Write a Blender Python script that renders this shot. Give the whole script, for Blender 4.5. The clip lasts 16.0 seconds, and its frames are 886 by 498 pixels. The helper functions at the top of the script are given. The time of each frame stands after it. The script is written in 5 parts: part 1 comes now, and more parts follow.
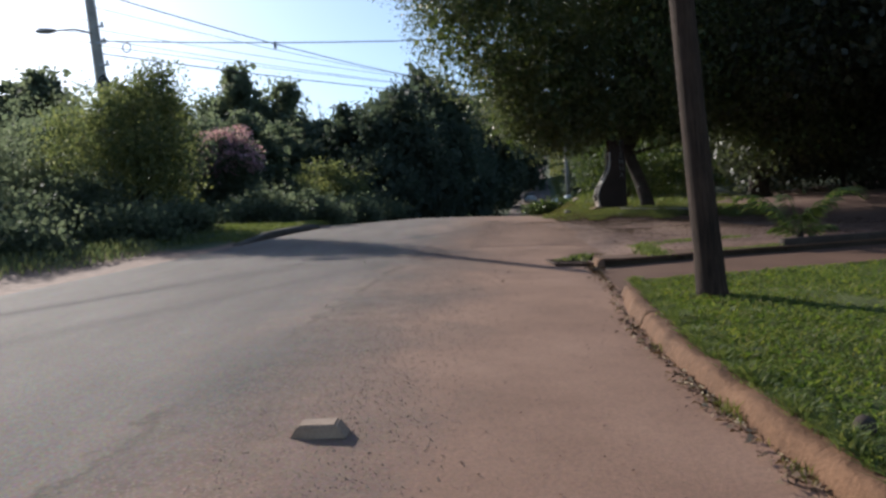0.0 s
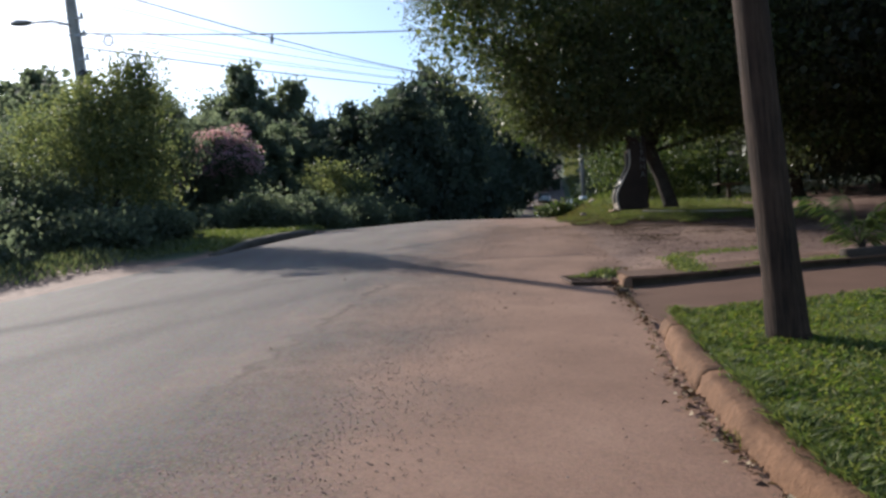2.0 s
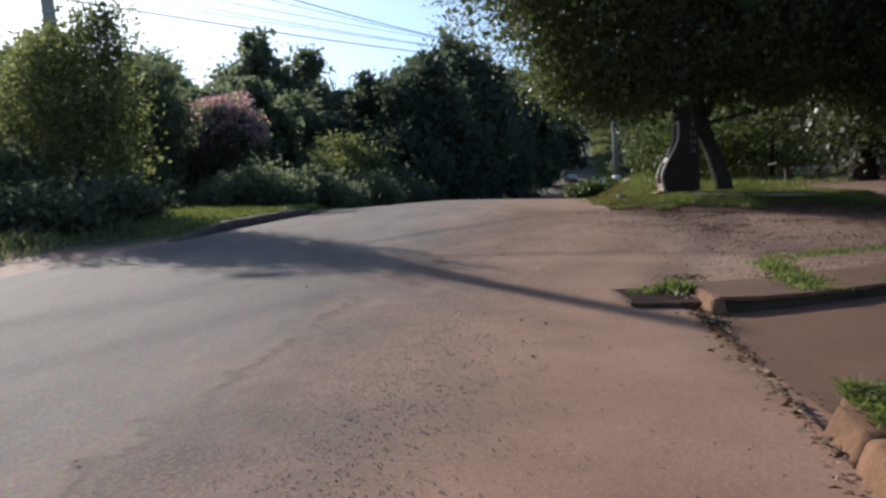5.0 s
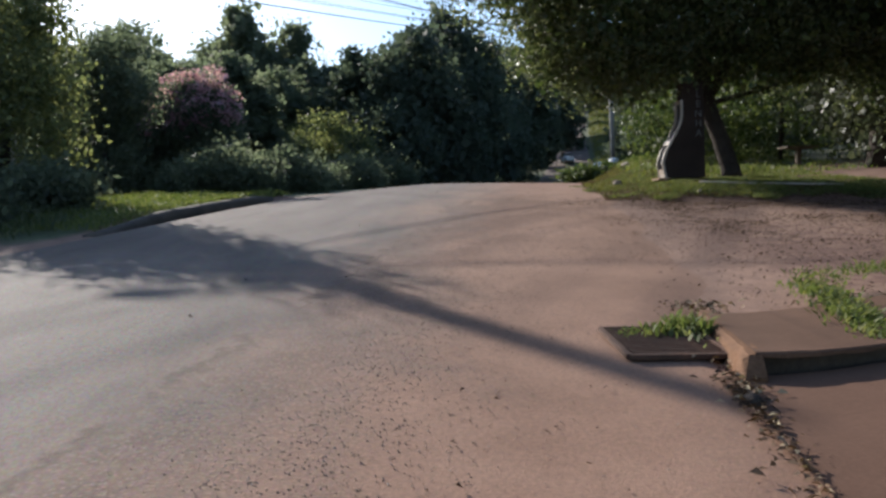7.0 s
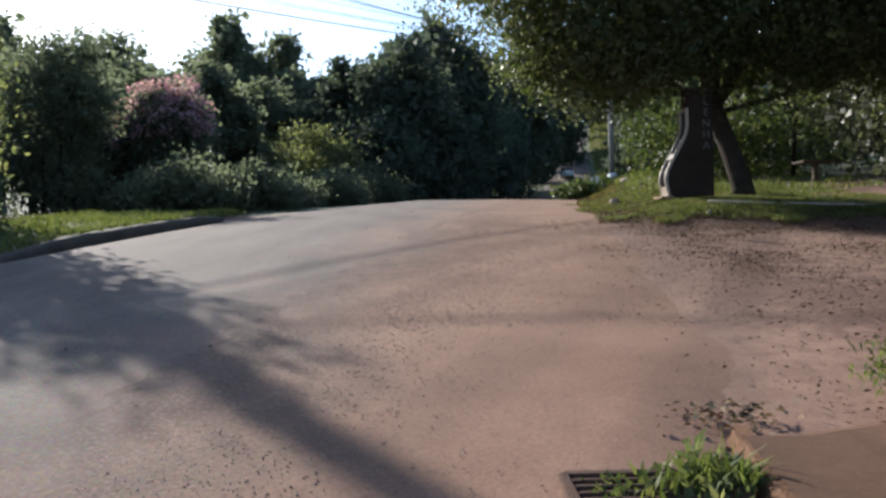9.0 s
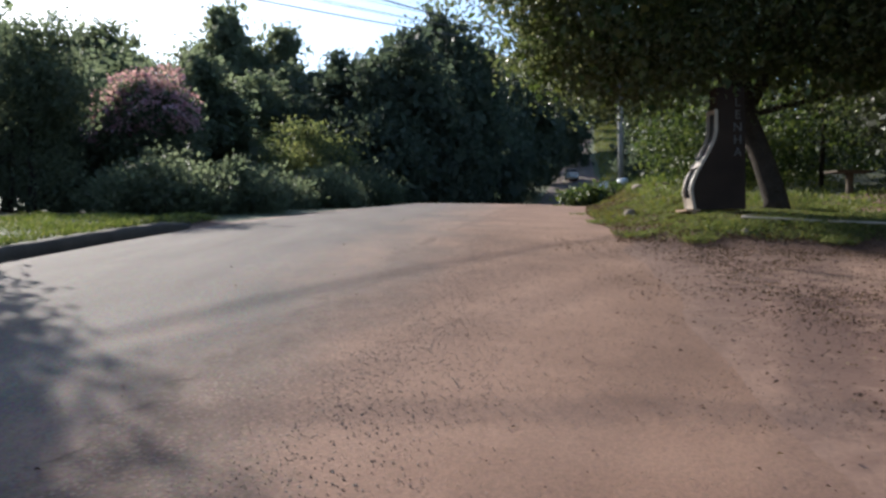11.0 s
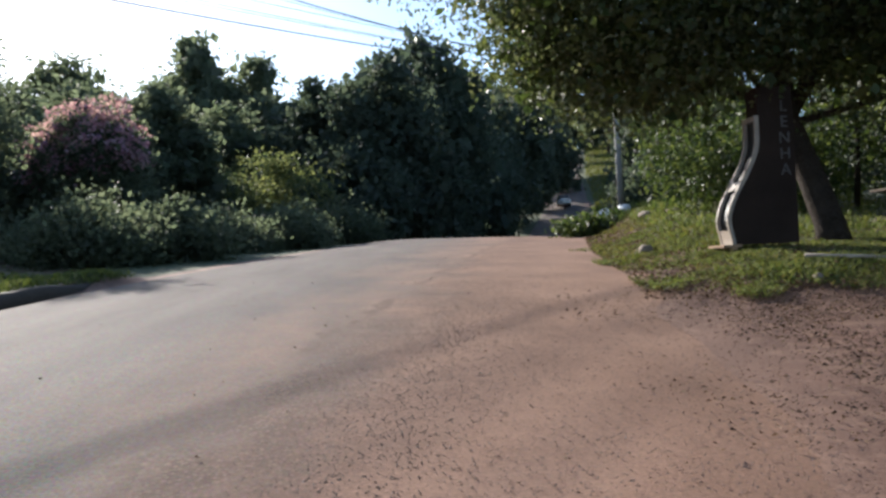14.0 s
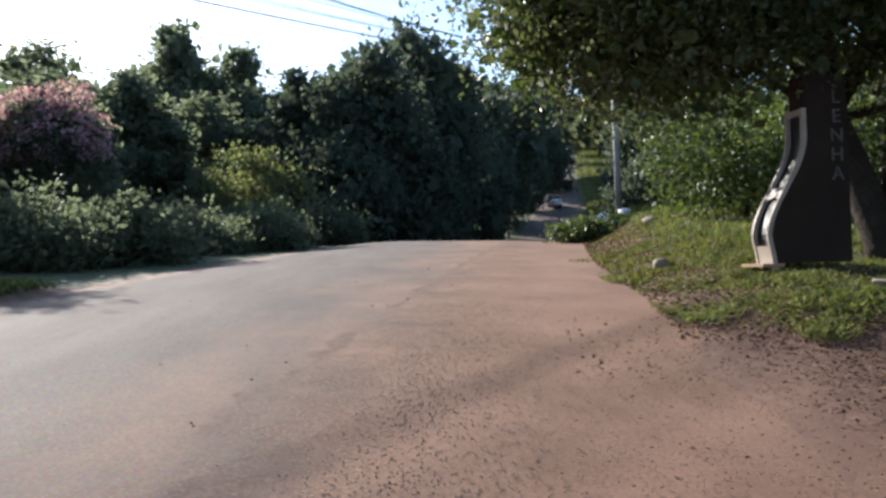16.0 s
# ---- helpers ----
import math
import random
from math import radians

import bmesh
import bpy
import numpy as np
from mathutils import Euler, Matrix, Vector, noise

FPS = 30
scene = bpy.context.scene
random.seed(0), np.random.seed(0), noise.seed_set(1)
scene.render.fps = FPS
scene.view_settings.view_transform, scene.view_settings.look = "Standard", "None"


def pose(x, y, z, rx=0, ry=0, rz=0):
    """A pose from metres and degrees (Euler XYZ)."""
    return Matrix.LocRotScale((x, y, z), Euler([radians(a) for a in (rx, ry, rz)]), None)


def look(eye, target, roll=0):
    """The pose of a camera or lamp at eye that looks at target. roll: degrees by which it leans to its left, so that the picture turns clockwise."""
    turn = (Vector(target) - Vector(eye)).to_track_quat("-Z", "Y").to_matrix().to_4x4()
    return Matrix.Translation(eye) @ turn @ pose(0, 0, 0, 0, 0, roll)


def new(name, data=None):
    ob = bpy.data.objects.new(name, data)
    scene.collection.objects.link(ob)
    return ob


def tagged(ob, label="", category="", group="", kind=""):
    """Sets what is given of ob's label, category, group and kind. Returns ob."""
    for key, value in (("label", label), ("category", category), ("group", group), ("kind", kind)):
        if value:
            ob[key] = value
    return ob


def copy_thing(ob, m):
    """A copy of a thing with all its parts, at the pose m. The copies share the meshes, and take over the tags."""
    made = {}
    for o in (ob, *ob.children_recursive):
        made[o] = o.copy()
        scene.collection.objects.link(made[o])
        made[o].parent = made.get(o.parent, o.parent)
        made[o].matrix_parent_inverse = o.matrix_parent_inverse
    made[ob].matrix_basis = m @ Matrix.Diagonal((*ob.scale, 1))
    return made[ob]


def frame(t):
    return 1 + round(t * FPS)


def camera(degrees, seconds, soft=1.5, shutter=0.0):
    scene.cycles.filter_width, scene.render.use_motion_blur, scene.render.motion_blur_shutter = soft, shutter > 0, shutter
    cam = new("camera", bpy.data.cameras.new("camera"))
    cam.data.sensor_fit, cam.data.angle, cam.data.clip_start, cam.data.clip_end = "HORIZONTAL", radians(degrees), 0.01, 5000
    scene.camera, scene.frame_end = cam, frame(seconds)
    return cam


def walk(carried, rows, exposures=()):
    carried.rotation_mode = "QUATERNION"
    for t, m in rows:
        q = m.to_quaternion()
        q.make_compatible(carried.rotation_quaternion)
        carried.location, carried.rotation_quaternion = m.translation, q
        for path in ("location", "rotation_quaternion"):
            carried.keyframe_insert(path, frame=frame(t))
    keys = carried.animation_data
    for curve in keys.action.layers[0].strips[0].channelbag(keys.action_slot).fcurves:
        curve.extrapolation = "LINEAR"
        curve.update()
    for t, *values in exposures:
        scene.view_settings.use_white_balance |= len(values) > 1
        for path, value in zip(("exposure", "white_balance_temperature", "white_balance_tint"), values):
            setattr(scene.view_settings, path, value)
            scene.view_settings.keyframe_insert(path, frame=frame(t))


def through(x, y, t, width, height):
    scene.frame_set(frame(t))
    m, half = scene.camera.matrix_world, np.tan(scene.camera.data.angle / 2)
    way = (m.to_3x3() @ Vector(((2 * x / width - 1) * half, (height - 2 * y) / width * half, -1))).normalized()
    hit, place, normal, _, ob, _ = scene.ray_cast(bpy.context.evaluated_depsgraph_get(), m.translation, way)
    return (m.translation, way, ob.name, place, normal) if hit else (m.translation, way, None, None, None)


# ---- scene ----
cam = camera(57.9, 16.0, soft=2.8)
PATH = [
    (0, (0.01, 0.074, 1.281), (0.007, 2.074, 1.319), -2.9),
    (0.5, (0.107, 0.565, 1.302), (0.112, 2.565, 1.347), -2.8),
    (1, (0.173, 1.047, 1.362), (0.171, 3.047, 1.414), -2.9),
    (1.5, (0.225, 1.476, 1.429), (0.234, 3.476, 1.489), -2.9),
    (2, (0.258, 1.96, 1.475), (0.22, 3.959, 1.516), -3.1),
    (2.5, (0.252, 2.453, 1.543), (0.201, 4.452, 1.587), -4.1),
    (3, (0.316, 2.912, 1.553), (0.249, 4.911, 1.574), -2.6),
    (3.5, (0.33, 3.467, 1.598), (0.225, 5.464, 1.617), -2.2),
    (4, (0.34, 3.892, 1.632), (0.239, 5.889, 1.652), -2.5),
    (4.2, (0.351, 4.09, 1.628), (0.249, 6.088, 1.635), -2.2),
    (6.3, (0.623, 6.105, 1.873), (0.528, 8.102, 1.839), -2.1),
    (6.5, (0.677, 6.286, 1.873), (0.583, 8.283, 1.814), -2.0),
    (7, (0.763, 6.777, 1.928), (0.67, 8.774, 1.865), -1.8),
    (7.5, (0.876, 7.265, 1.964), (0.783, 9.262, 1.905), -2.0),
    (8, (0.993, 7.704, 2.024), (0.896, 9.701, 1.977), -2.0),
    (8.5, (1.087, 8.27, 2.076), (0.992, 10.268, 2.044), -2.0),
    (9, (1.214, 8.871, 2.094), (1.118, 10.869, 2.067), -1.7),
    (9.2, (1.248, 9.105, 2.085), (1.146, 11.103, 2.054), -1.0),
    (11.3, (1.267, 10.878, 2.357), (1.168, 12.876, 2.327), -0.5),
    (11.5, (1.278, 11.097, 2.358), (1.18, 13.094, 2.332), -0.4),
    (12, (1.279, 11.629, 2.438), (1.182, 13.626, 2.419), -0.5),
    (12.5, (1.328, 12.12, 2.484), (1.231, 14.118, 2.47), -0.6),
    (13, (1.356, 12.629, 2.549), (1.26, 14.626, 2.574), -1.6),
    (13.5, (1.424, 13.081, 2.571), (1.335, 15.079, 2.6), -1.8),
    (14, (1.456, 13.549, 2.632), (1.373, 15.546, 2.675), -2.6),
    (14.5, (1.494, 14.014, 2.671), (1.426, 16.012, 2.72), -2.9),
    (15, (1.519, 14.469, 2.721), (1.451, 16.467, 2.777), -2.7),
    (15.5, (1.512, 14.886, 2.776), (1.454, 16.885, 2.841), -3.0),
    (16, (1.48, 15.301, 2.828), (1.424, 17.3, 2.866), -1.7),
]
EXPOSURES = [(0, 0.72, 6170, 10), (0.7, 0.87, 6170, 10), (2, 0.9, 6170, 10), (2.6, 0.77, 6170, 10), (4, 0.82, 6170, 10), (7, 1.01, 6170, 10), (9, 1.2, 6170, 10), (12, 1.18, 6170, 10), (14, 1.22, 6170, 10), (16, 1.35, 6170, 10)]
walk(cam, [(t, look(eye, target, roll)) for t, eye, target, roll in PATH], EXPOSURES)
# ---- world, sun, exposure ----
SUN_AZ, SUN_EL = 41.0, 26.5  # degrees to the left of +y, and above the horizon
world = bpy.data.worlds.new("world")
scene.world = world
world.use_nodes = True
sky = world.node_tree.nodes.new("ShaderNodeTexSky")
sky.sky_type, sky.sun_disc = "NISHITA", False
sky.sun_elevation, sky.sun_rotation = radians(SUN_EL), radians(-SUN_AZ)
sky.air_density, sky.dust_density, sky.ozone_density = 1.0, 0.8, 2.4
world.node_tree.links.new(sky.outputs[0], world.node_tree.nodes["Background"].inputs[0])
world.node_tree.nodes["Background"].inputs[1].default_value = 0.105
sun_at = Vector((-math.sin(radians(SUN_AZ)) * math.cos(radians(SUN_EL)), math.cos(radians(SUN_AZ)) * math.cos(radians(SUN_EL)), math.sin(radians(SUN_EL))))
sun = new("sun", bpy.data.lights.new("sun", "SUN"))
sun.matrix_world = look(sun_at * 50, (0, 0, 0))
sun.data.energy, sun.data.angle, sun.data.color = 4.3, radians(0.6), (1.0, 0.92, 0.81)

# ---- materials ----


def material(name):
    m = bpy.data.materials.new(name)
    m.use_nodes = True
    nt = m.node_tree
    return m, nt, nt.nodes["Principled BSDF"]


def node(nt, kind, **inputs):
    n = nt.nodes.new(kind)
    for k, v in inputs.items():
        n.inputs[k.replace("_", " ")].default_value = v
    return n


def ramp(nt, fac, stops):
    r = nt.nodes.new("ShaderNodeValToRGB")
    els = r.color_ramp.elements
    while len(els) < len(stops):
        els.new(0.5)
    for e, (p, c) in zip(els, stops):
        e.position, e.color = p, (*c, 1)
    nt.links.new(fac, r.inputs[0])
    return r.outputs[0]


def mix(nt, fac, a, b, blend="MIX"):
    m = nt.nodes.new("ShaderNodeMix")
    m.data_type, m.blend_type = "RGBA", blend
    for sock, v in ((m.inputs[0], fac), (m.inputs[6], a), (m.inputs[7], b)):
        if isinstance(v, bpy.types.NodeSocket):
            nt.links.new(v, sock)
        else:
            sock.default_value = v if isinstance(v, (int, float)) else (*v, 1)
    return m.outputs[2]


def maths(nt, op, a, b=0.0, c=0.0):
    m = nt.nodes.new("ShaderNodeMath")
    m.operation = op
    for sock, v in zip(m.inputs, (a, b, c)):
        if isinstance(v, bpy.types.NodeSocket):
            nt.links.new(v, sock)
        else:
            sock.default_value = v
    return m.outputs[0]


def place(nt):
    return nt.nodes.new("ShaderNodeNewGeometry").outputs["Position"]


def noisy(nt, pos, scale, detail=4.0, rough=0.55):
    n = node(nt, "ShaderNodeTexNoise", Scale=scale, Detail=detail, Roughness=rough)
    nt.links.new(pos, n.inputs["Vector"])
    return n.outputs[0]


def bump(nt, bsdf, height, strength, distance):
    b = node(nt, "ShaderNodeBump", Strength=strength, Distance=distance)
    nt.links.new(height, b.inputs["Height"])
    nt.links.new(b.outputs[0], bsdf.inputs["Normal"])


def surface(name, dark, light, scale=3.0, fine=40.0, rough=0.8, relief=0.4, depth=0.01, metallic=0.0, local=True):
    """A weathered surface in two colours, with a coarse and a fine grain."""
    m, nt, b = material(name)
    pos = nt.nodes.new("ShaderNodeTexCoord").outputs["Object"] if local else place(nt)
    coarse, grain = noisy(nt, pos, scale), noisy(nt, pos, fine, 3.0, 0.7)
    fac = maths(nt, "MULTIPLY_ADD", grain, 0.45, maths(nt, "MULTIPLY", coarse, 0.6))
    nt.links.new(ramp(nt, fac, [(0.32, dark), (0.7, light)]), b.inputs["Base Color"])
    b.inputs["Roughness"].default_value, b.inputs["Metallic"].default_value = rough, metallic
    b.inputs["Specular IOR Level"].default_value = 0.2 if rough > 0.8 else 0.5
    bump(nt, b, grain, relief, depth)
    return m


def leafy(name, shades, through=0.35, rough=0.62, gloss=0.16, tint=(1.3, 1.3, 0.8)):
    """Leaves: a colour per leaf, some light passing through."""
    m, nt, b = material(name)
    rnd = nt.nodes.new("ShaderNodeNewGeometry").outputs["Random Per Island"]
    obr = nt.nodes.new("ShaderNodeObjectInfo").outputs["Random"]
    fac = maths(nt, "FRACT", maths(nt, "ADD", rnd, maths(nt, "MULTIPLY", obr, 0.17)))
    n = len(shades)
    col = ramp(nt, fac, [(i / max(1, n - 1), c) for i, c in enumerate(shades)])
    big = noisy(nt, place(nt), 0.7, 2.0)
    col = mix(nt, big, col, mix(nt, 1.0, col, (0.62, 0.7, 0.6), "MULTIPLY"))
    nt.links.new(col, b.inputs["Base Color"])
    b.inputs["Roughness"].default_value = rough
    b.inputs["Specular IOR Level"].default_value = gloss
    t = nt.nodes.new("ShaderNodeBsdfTranslucent")
    nt.links.new(mix(nt, 1.0, col, tint, "MULTIPLY"), t.inputs[0])
    s = nt.nodes.new("ShaderNodeMixShader")
    s.inputs[0].default_value = through
    nt.links.new(b.outputs[0], s.inputs[1])
    nt.links.new(t.outputs[0], s.inputs[2])
    nt.links.new(s.outputs[0], nt.nodes["Material Output"].inputs[0])
    return m


def red_soil(nt, pos):
    """Fine red dust: the colour that covers the road's side and the bare ground next to it."""
    patch, fine = noisy(nt, pos, 0.9, 5.0, 0.6), noisy(nt, pos, 48.0, 4.0, 0.8)
    fac = maths(nt, "MULTIPLY_ADD", fine, 0.45, maths(nt, "MULTIPLY", patch, 0.55))
    return ramp(nt, fac, [(0.36, (0.175, 0.098, 0.064)), (0.5, (0.235, 0.134, 0.089)), (0.66, (0.295, 0.176, 0.12))])


def road_material():
    """Worn grey asphalt, covered towards the right-hand side with red soil."""
    m, nt, b = material("asphalt_with_red_soil")
    pos = place(nt)
    xyz = nt.nodes.new("ShaderNodeSeparateXYZ")
    nt.links.new(pos, xyz.inputs[0])
    stretch = nt.nodes.new("ShaderNodeMapping")
    stretch.inputs["Scale"].default_value = (1.0, 0.22, 1.0)
    stretch.inputs["Rotation"].default_value = (0, 0, radians(8))
    nt.links.new(pos, stretch.inputs[0])
    streak = noisy(nt, stretch.outputs[0], 1.3, 5.0, 0.6)
    patch = noisy(nt, pos, 0.9, 5.0, 0.6)
    fine = noisy(nt, pos, 48.0, 4.0, 0.8)
    stones = node(nt, "ShaderNodeTexVoronoi", Scale=80.0, Randomness=1.0)
    nt.links.new(pos, stones.inputs["Vector"])
    grit = stones.outputs["Color"]
    tar = ramp(nt, maths(nt, "MULTIPLY_ADD", fine, 0.5, maths(nt, "MULTIPLY", streak, 0.5)), [(0.36, (0.068, 0.06, 0.055)), (0.5, (0.112, 0.098, 0.088)), (0.64, (0.16, 0.14, 0.125))])
    tar = mix(nt, 0.45, tar, grit, "SOFT_LIGHT")
    soil = red_soil(nt, pos)
    side = maths(nt, "MULTIPLY_ADD", xyz.outputs[1], -0.07, maths(nt, "ADD", xyz.outputs[0], 1.0))
    side = maths(nt, "ADD", side, maths(nt, "MULTIPLY_ADD", patch, 2.4, -1.2))
    side = maths(nt, "SUBTRACT", side, maths(nt, "MULTIPLY", maths(nt, "MAXIMUM", maths(nt, "SUBTRACT", xyz.outputs[1], 42.0), 0.0), 0.12))
    side = maths(nt, "ADD", side, maths(nt, "MULTIPLY_ADD", streak, 1.6, -0.8))
    cover = ramp(nt, maths(nt, "MULTIPLY_ADD", side, 0.4, 0.5), [(0.05, (0.14, 0.14, 0.14)), (0.45, (0.55, 0.55, 0.55)), (0.85, (0.97, 0.97, 0.97))])
    speck = maths(nt, "MULTIPLY", cover, maths(nt, "MULTIPLY_ADD", fine, 0.9, 0.5))
    speck.node.use_clamp = True
    # the ragged edge of the newer asphalt layer; coarser old surface beyond it
    ragged = noisy(nt, pos, 3.5, 5.0, 0.7)
    seam = maths(nt, "MULTIPLY_ADD", xyz.outputs[1], -0.125, maths(nt, "ADD", xyz.outputs[0], 2.05))
    seam = maths(nt, "ADD", seam, maths(nt, "MULTIPLY_ADD", ragged, 0.7, -0.35))
    old = ramp(nt, maths(nt, "MULTIPLY_ADD", seam, 0.5, 0.5), [(0.46, (0, 0, 0)), (0.62, (1, 1, 1))])
    coarse = node(nt, "ShaderNodeTexVoronoi", Scale=38.0, Randomness=1.0)
    nt.links.new(pos, coarse.inputs["Vector"])
    chips = ramp(nt, coarse.outputs["Distance"], [(0.12, (1.32, 1.3, 1.28)), (0.5, (0.68, 0.65, 0.64))])
    band = ramp(nt, maths(nt, "MULTIPLY_ADD", seam, 0.4, maths(nt, "MULTIPLY", ragged, 0.3)), [(0.3, (1, 1, 1)), (0.75, (0.06, 0.06, 0.06))])
    worn = maths(nt, "MULTIPLY", maths(nt, "MULTIPLY", old, band), ramp(nt, ragged, [(0.38, (0.2, 0.2, 0.2)), (0.58, (1, 1, 1))]))
    col = mix(nt, speck, tar, soil)
    col = mix(nt, worn, col, mix(nt, 1.0, col, chips, "MULTIPLY"))
    line = ramp(nt, maths(nt, "ABSOLUTE", seam), [(0.015, (0.8, 0.8, 0.8)), (0.07, (0, 0, 0))])
    line = maths(nt, "MULTIPLY", line, ramp(nt, patch, [(0.42, (0, 0, 0)), (0.55, (1, 1, 1))]))
    col = mix(nt, line, col, mix(nt, 1.0, col, (0.5, 0.48, 0.46), "MULTIPLY"))
    nt.links.new(col, b.inputs["Base Color"])
    b.inputs["Roughness"].default_value = 0.9
    b.inputs["Specular IOR Level"].default_value = 0.18
    hgt = maths(nt, "ADD", fine, maths(nt, "MULTIPLY", stones.outputs["Distance"], 0.8))
    hgt = maths(nt, "SUBTRACT", hgt, maths(nt, "MULTIPLY", worn, coarse.outputs["Distance"]))
    bump(nt, b, hgt, 0.45, 0.0035)
    return m


def soil_material():
    """Trodden red-brown earth with leaf litter, greener in patches."""
    m, nt, b = material("red_earth")
    pos = place(nt)
    patch, mid, fine = noisy(nt, pos, 0.45, 5.0, 0.6), noisy(nt, pos, 5.0, 5.0, 0.65), noisy(nt, pos, 60.0, 3.0, 0.7)
    col = ramp(nt, maths(nt, "MULTIPLY_ADD", mid, 0.6, maths(nt, "MULTIPLY", fine, 0.4)), [(0.3, (0.1, 0.054, 0.036)), (0.5, (0.2, 0.11, 0.073)), (0.7, (0.295, 0.175, 0.121))])
    litter = ramp(nt, maths(nt, "MULTIPLY_ADD", mid, 0.5, maths(nt, "MULTIPLY", patch, 0.5)), [(0.41, (0, 0, 0)), (0.53, (0.95, 0.95, 0.95))])
    dusted = nt.nodes.new("ShaderNodeAttribute")
    dusted.attribute_name = "dusted"
    col = mix(nt, dusted.outputs["Fac"], col, red_soil(nt, pos))
    xyz = nt.nodes.new("ShaderNodeSeparateXYZ")
    nt.links.new(pos, xyz.inputs[0])
    off = maths(nt, "MULTIPLY_ADD", xyz.outputs[0], 0.5, -0.9)
    off.node.use_clamp = True
    col = mix(nt, maths(nt, "MULTIPLY", litter, off), col, mix(nt, 1.0, col, (0.46, 0.37, 0.36), "MULTIPLY"))
    turf = nt.nodes.new("ShaderNodeAttribute")
    turf.attribute_name = "turf"
    green = ramp(nt, maths(nt, "MULTIPLY_ADD", mid, 0.6, maths(nt, "MULTIPLY", fine, 0.4)), [(0.3, (0.022, 0.03, 0.011)), (0.55, (0.06, 0.075, 0.025)), (0.72, (0.11, 0.095, 0.045))])
    grown = maths(nt, "SUBTRACT", maths(nt, "MULTIPLY", turf.outputs["Fac"], 2.2), maths(nt, "MULTIPLY_ADD", patch, 1.0, maths(nt, "MULTIPLY", mid, 0.6)))
    grown.node.use_clamp = True
    col = mix(nt, grown, col, green)
    nt.links.new(col, b.inputs["Base Color"])
    b.inputs["Roughness"].default_value = 0.92
    bump(nt, b, maths(nt, "ADD", mid, maths(nt, "MULTIPLY", fine, 0.3)), 0.6, 0.016)
    return m


def pole_wood_material():
    """Old round timber: dark brown with upright cracks and pale worn streaks."""
    m, nt, b = material("weathered_pole_wood")
    pos = nt.nodes.new("ShaderNodeTexCoord").outputs["Object"]
    tall = nt.nodes.new("ShaderNodeMapping")
    tall.inputs["Scale"].default_value = (1.0, 1.0, 0.045)
    nt.links.new(pos, tall.inputs[0])
    grain, stain = noisy(nt, tall.outputs[0], 55.0, 4.0, 0.7), noisy(nt, pos, 2.2, 4.0, 0.6)
    fac = maths(nt, "MULTIPLY_ADD", grain, 0.6, maths(nt, "MULTIPLY", stain, 0.4))
    nt.links.new(ramp(nt, fac, [(0.36, (0.012, 0.008, 0.006)), (0.5, (0.034, 0.021, 0.015)), (0.68, (0.07, 0.044, 0.031))]), b.inputs["Base Color"])
    b.inputs["Roughness"].default_value = 0.92
    b.inputs["Specular IOR Level"].default_value = 0.2
    bump(nt, b, grain, 0.9, 0.012)
    return m


ROAD = road_material()
SOIL = soil_material()
TURF = surface("turf_soil", (0.035, 0.042, 0.012), (0.1, 0.115, 0.034), 2.5, 45.0, 0.95, 0.8, 0.02, local=False)
CONCRETE = surface("soil_stained_concrete", (0.075, 0.037, 0.019), (0.165, 0.086, 0.046), 3.0, 24.0, 0.88, 0.8, 0.016, local=False)
DRIVE = surface("brown_concrete", (0.08, 0.041, 0.025), (0.14, 0.076, 0.049), 1.2, 50.0, 0.85, 0.35, 0.006, local=False)
GREY_CONCRETE = surface("grey_concrete", (0.2, 0.19, 0.17), (0.42, 0.4, 0.37), 2.0, 30.0, 0.85, 0.3, 0.006)
SLAB_TOP = surface("soil_caked_concrete", (0.066, 0.034, 0.02), (0.122, 0.067, 0.042), 1.8, 38.0, 0.9, 0.4, 0.006, local=False)
PATH_CONCRETE = surface("path_concrete", (0.06, 0.056, 0.036), (0.12, 0.112, 0.075), 1.5, 40.0, 0.9, 0.3, 0.006, local=False)
DARK_CONCRETE = surface("dark_brown_concrete", (0.045, 0.037, 0.03), (0.11, 0.09, 0.072), 2.0, 30.0, 0.9, 0.4, 0.008)
BARK = surface("bark", (0.014, 0.011, 0.009), (0.06, 0.046, 0.037), 4.0, 22.0, 0.92, 1.0, 0.03)
POLE_WOOD = pole_wood_material()
CABLE = surface("black_cable", (0.015, 0.015, 0.016), (0.04, 0.04, 0.042), 3.0, 30.0, 0.6, 0.1, 0.001)
STEEL = surface("galvanised_steel", (0.25, 0.25, 0.26), (0.45, 0.45, 0.46), 5.0, 60.0, 0.45, 0.1, 0.002, 0.8)
RUST = surface("rusted_iron", (0.035, 0.02, 0.014), (0.13, 0.065, 0.04), 6.0, 60.0, 0.8, 0.6, 0.004, 0.3)
BOARD = surface("dark_brown_board", (0.016, 0.01, 0.008), (0.036, 0.023, 0.017), 2.0, 40.0, 0.85, 0.3, 0.004)
PALE_WOOD = surface("pale_planed_wood", (0.17, 0.135, 0.105), (0.4, 0.33, 0.27), 3.0, 50.0, 0.6, 0.3, 0.003)
RAW_WOOD = surface("raw_wood", (0.2, 0.12, 0.07), (0.42, 0.27, 0.16), 3.0, 50.0, 0.75, 0.4, 0.005)
# near-black stands for shade in slots and drain; also the car's glass
BLACK = surface("black_shade_and_glass", (0.004, 0.004, 0.004), (0.012, 0.011, 0.01), 3.0, 40.0, 0.5, 0.1, 0.002)
LETTER = surface("faded_paint", (0.05, 0.045, 0.042), (0.13, 0.118, 0.11), 6.0, 60.0, 0.7, 0.2, 0.002)
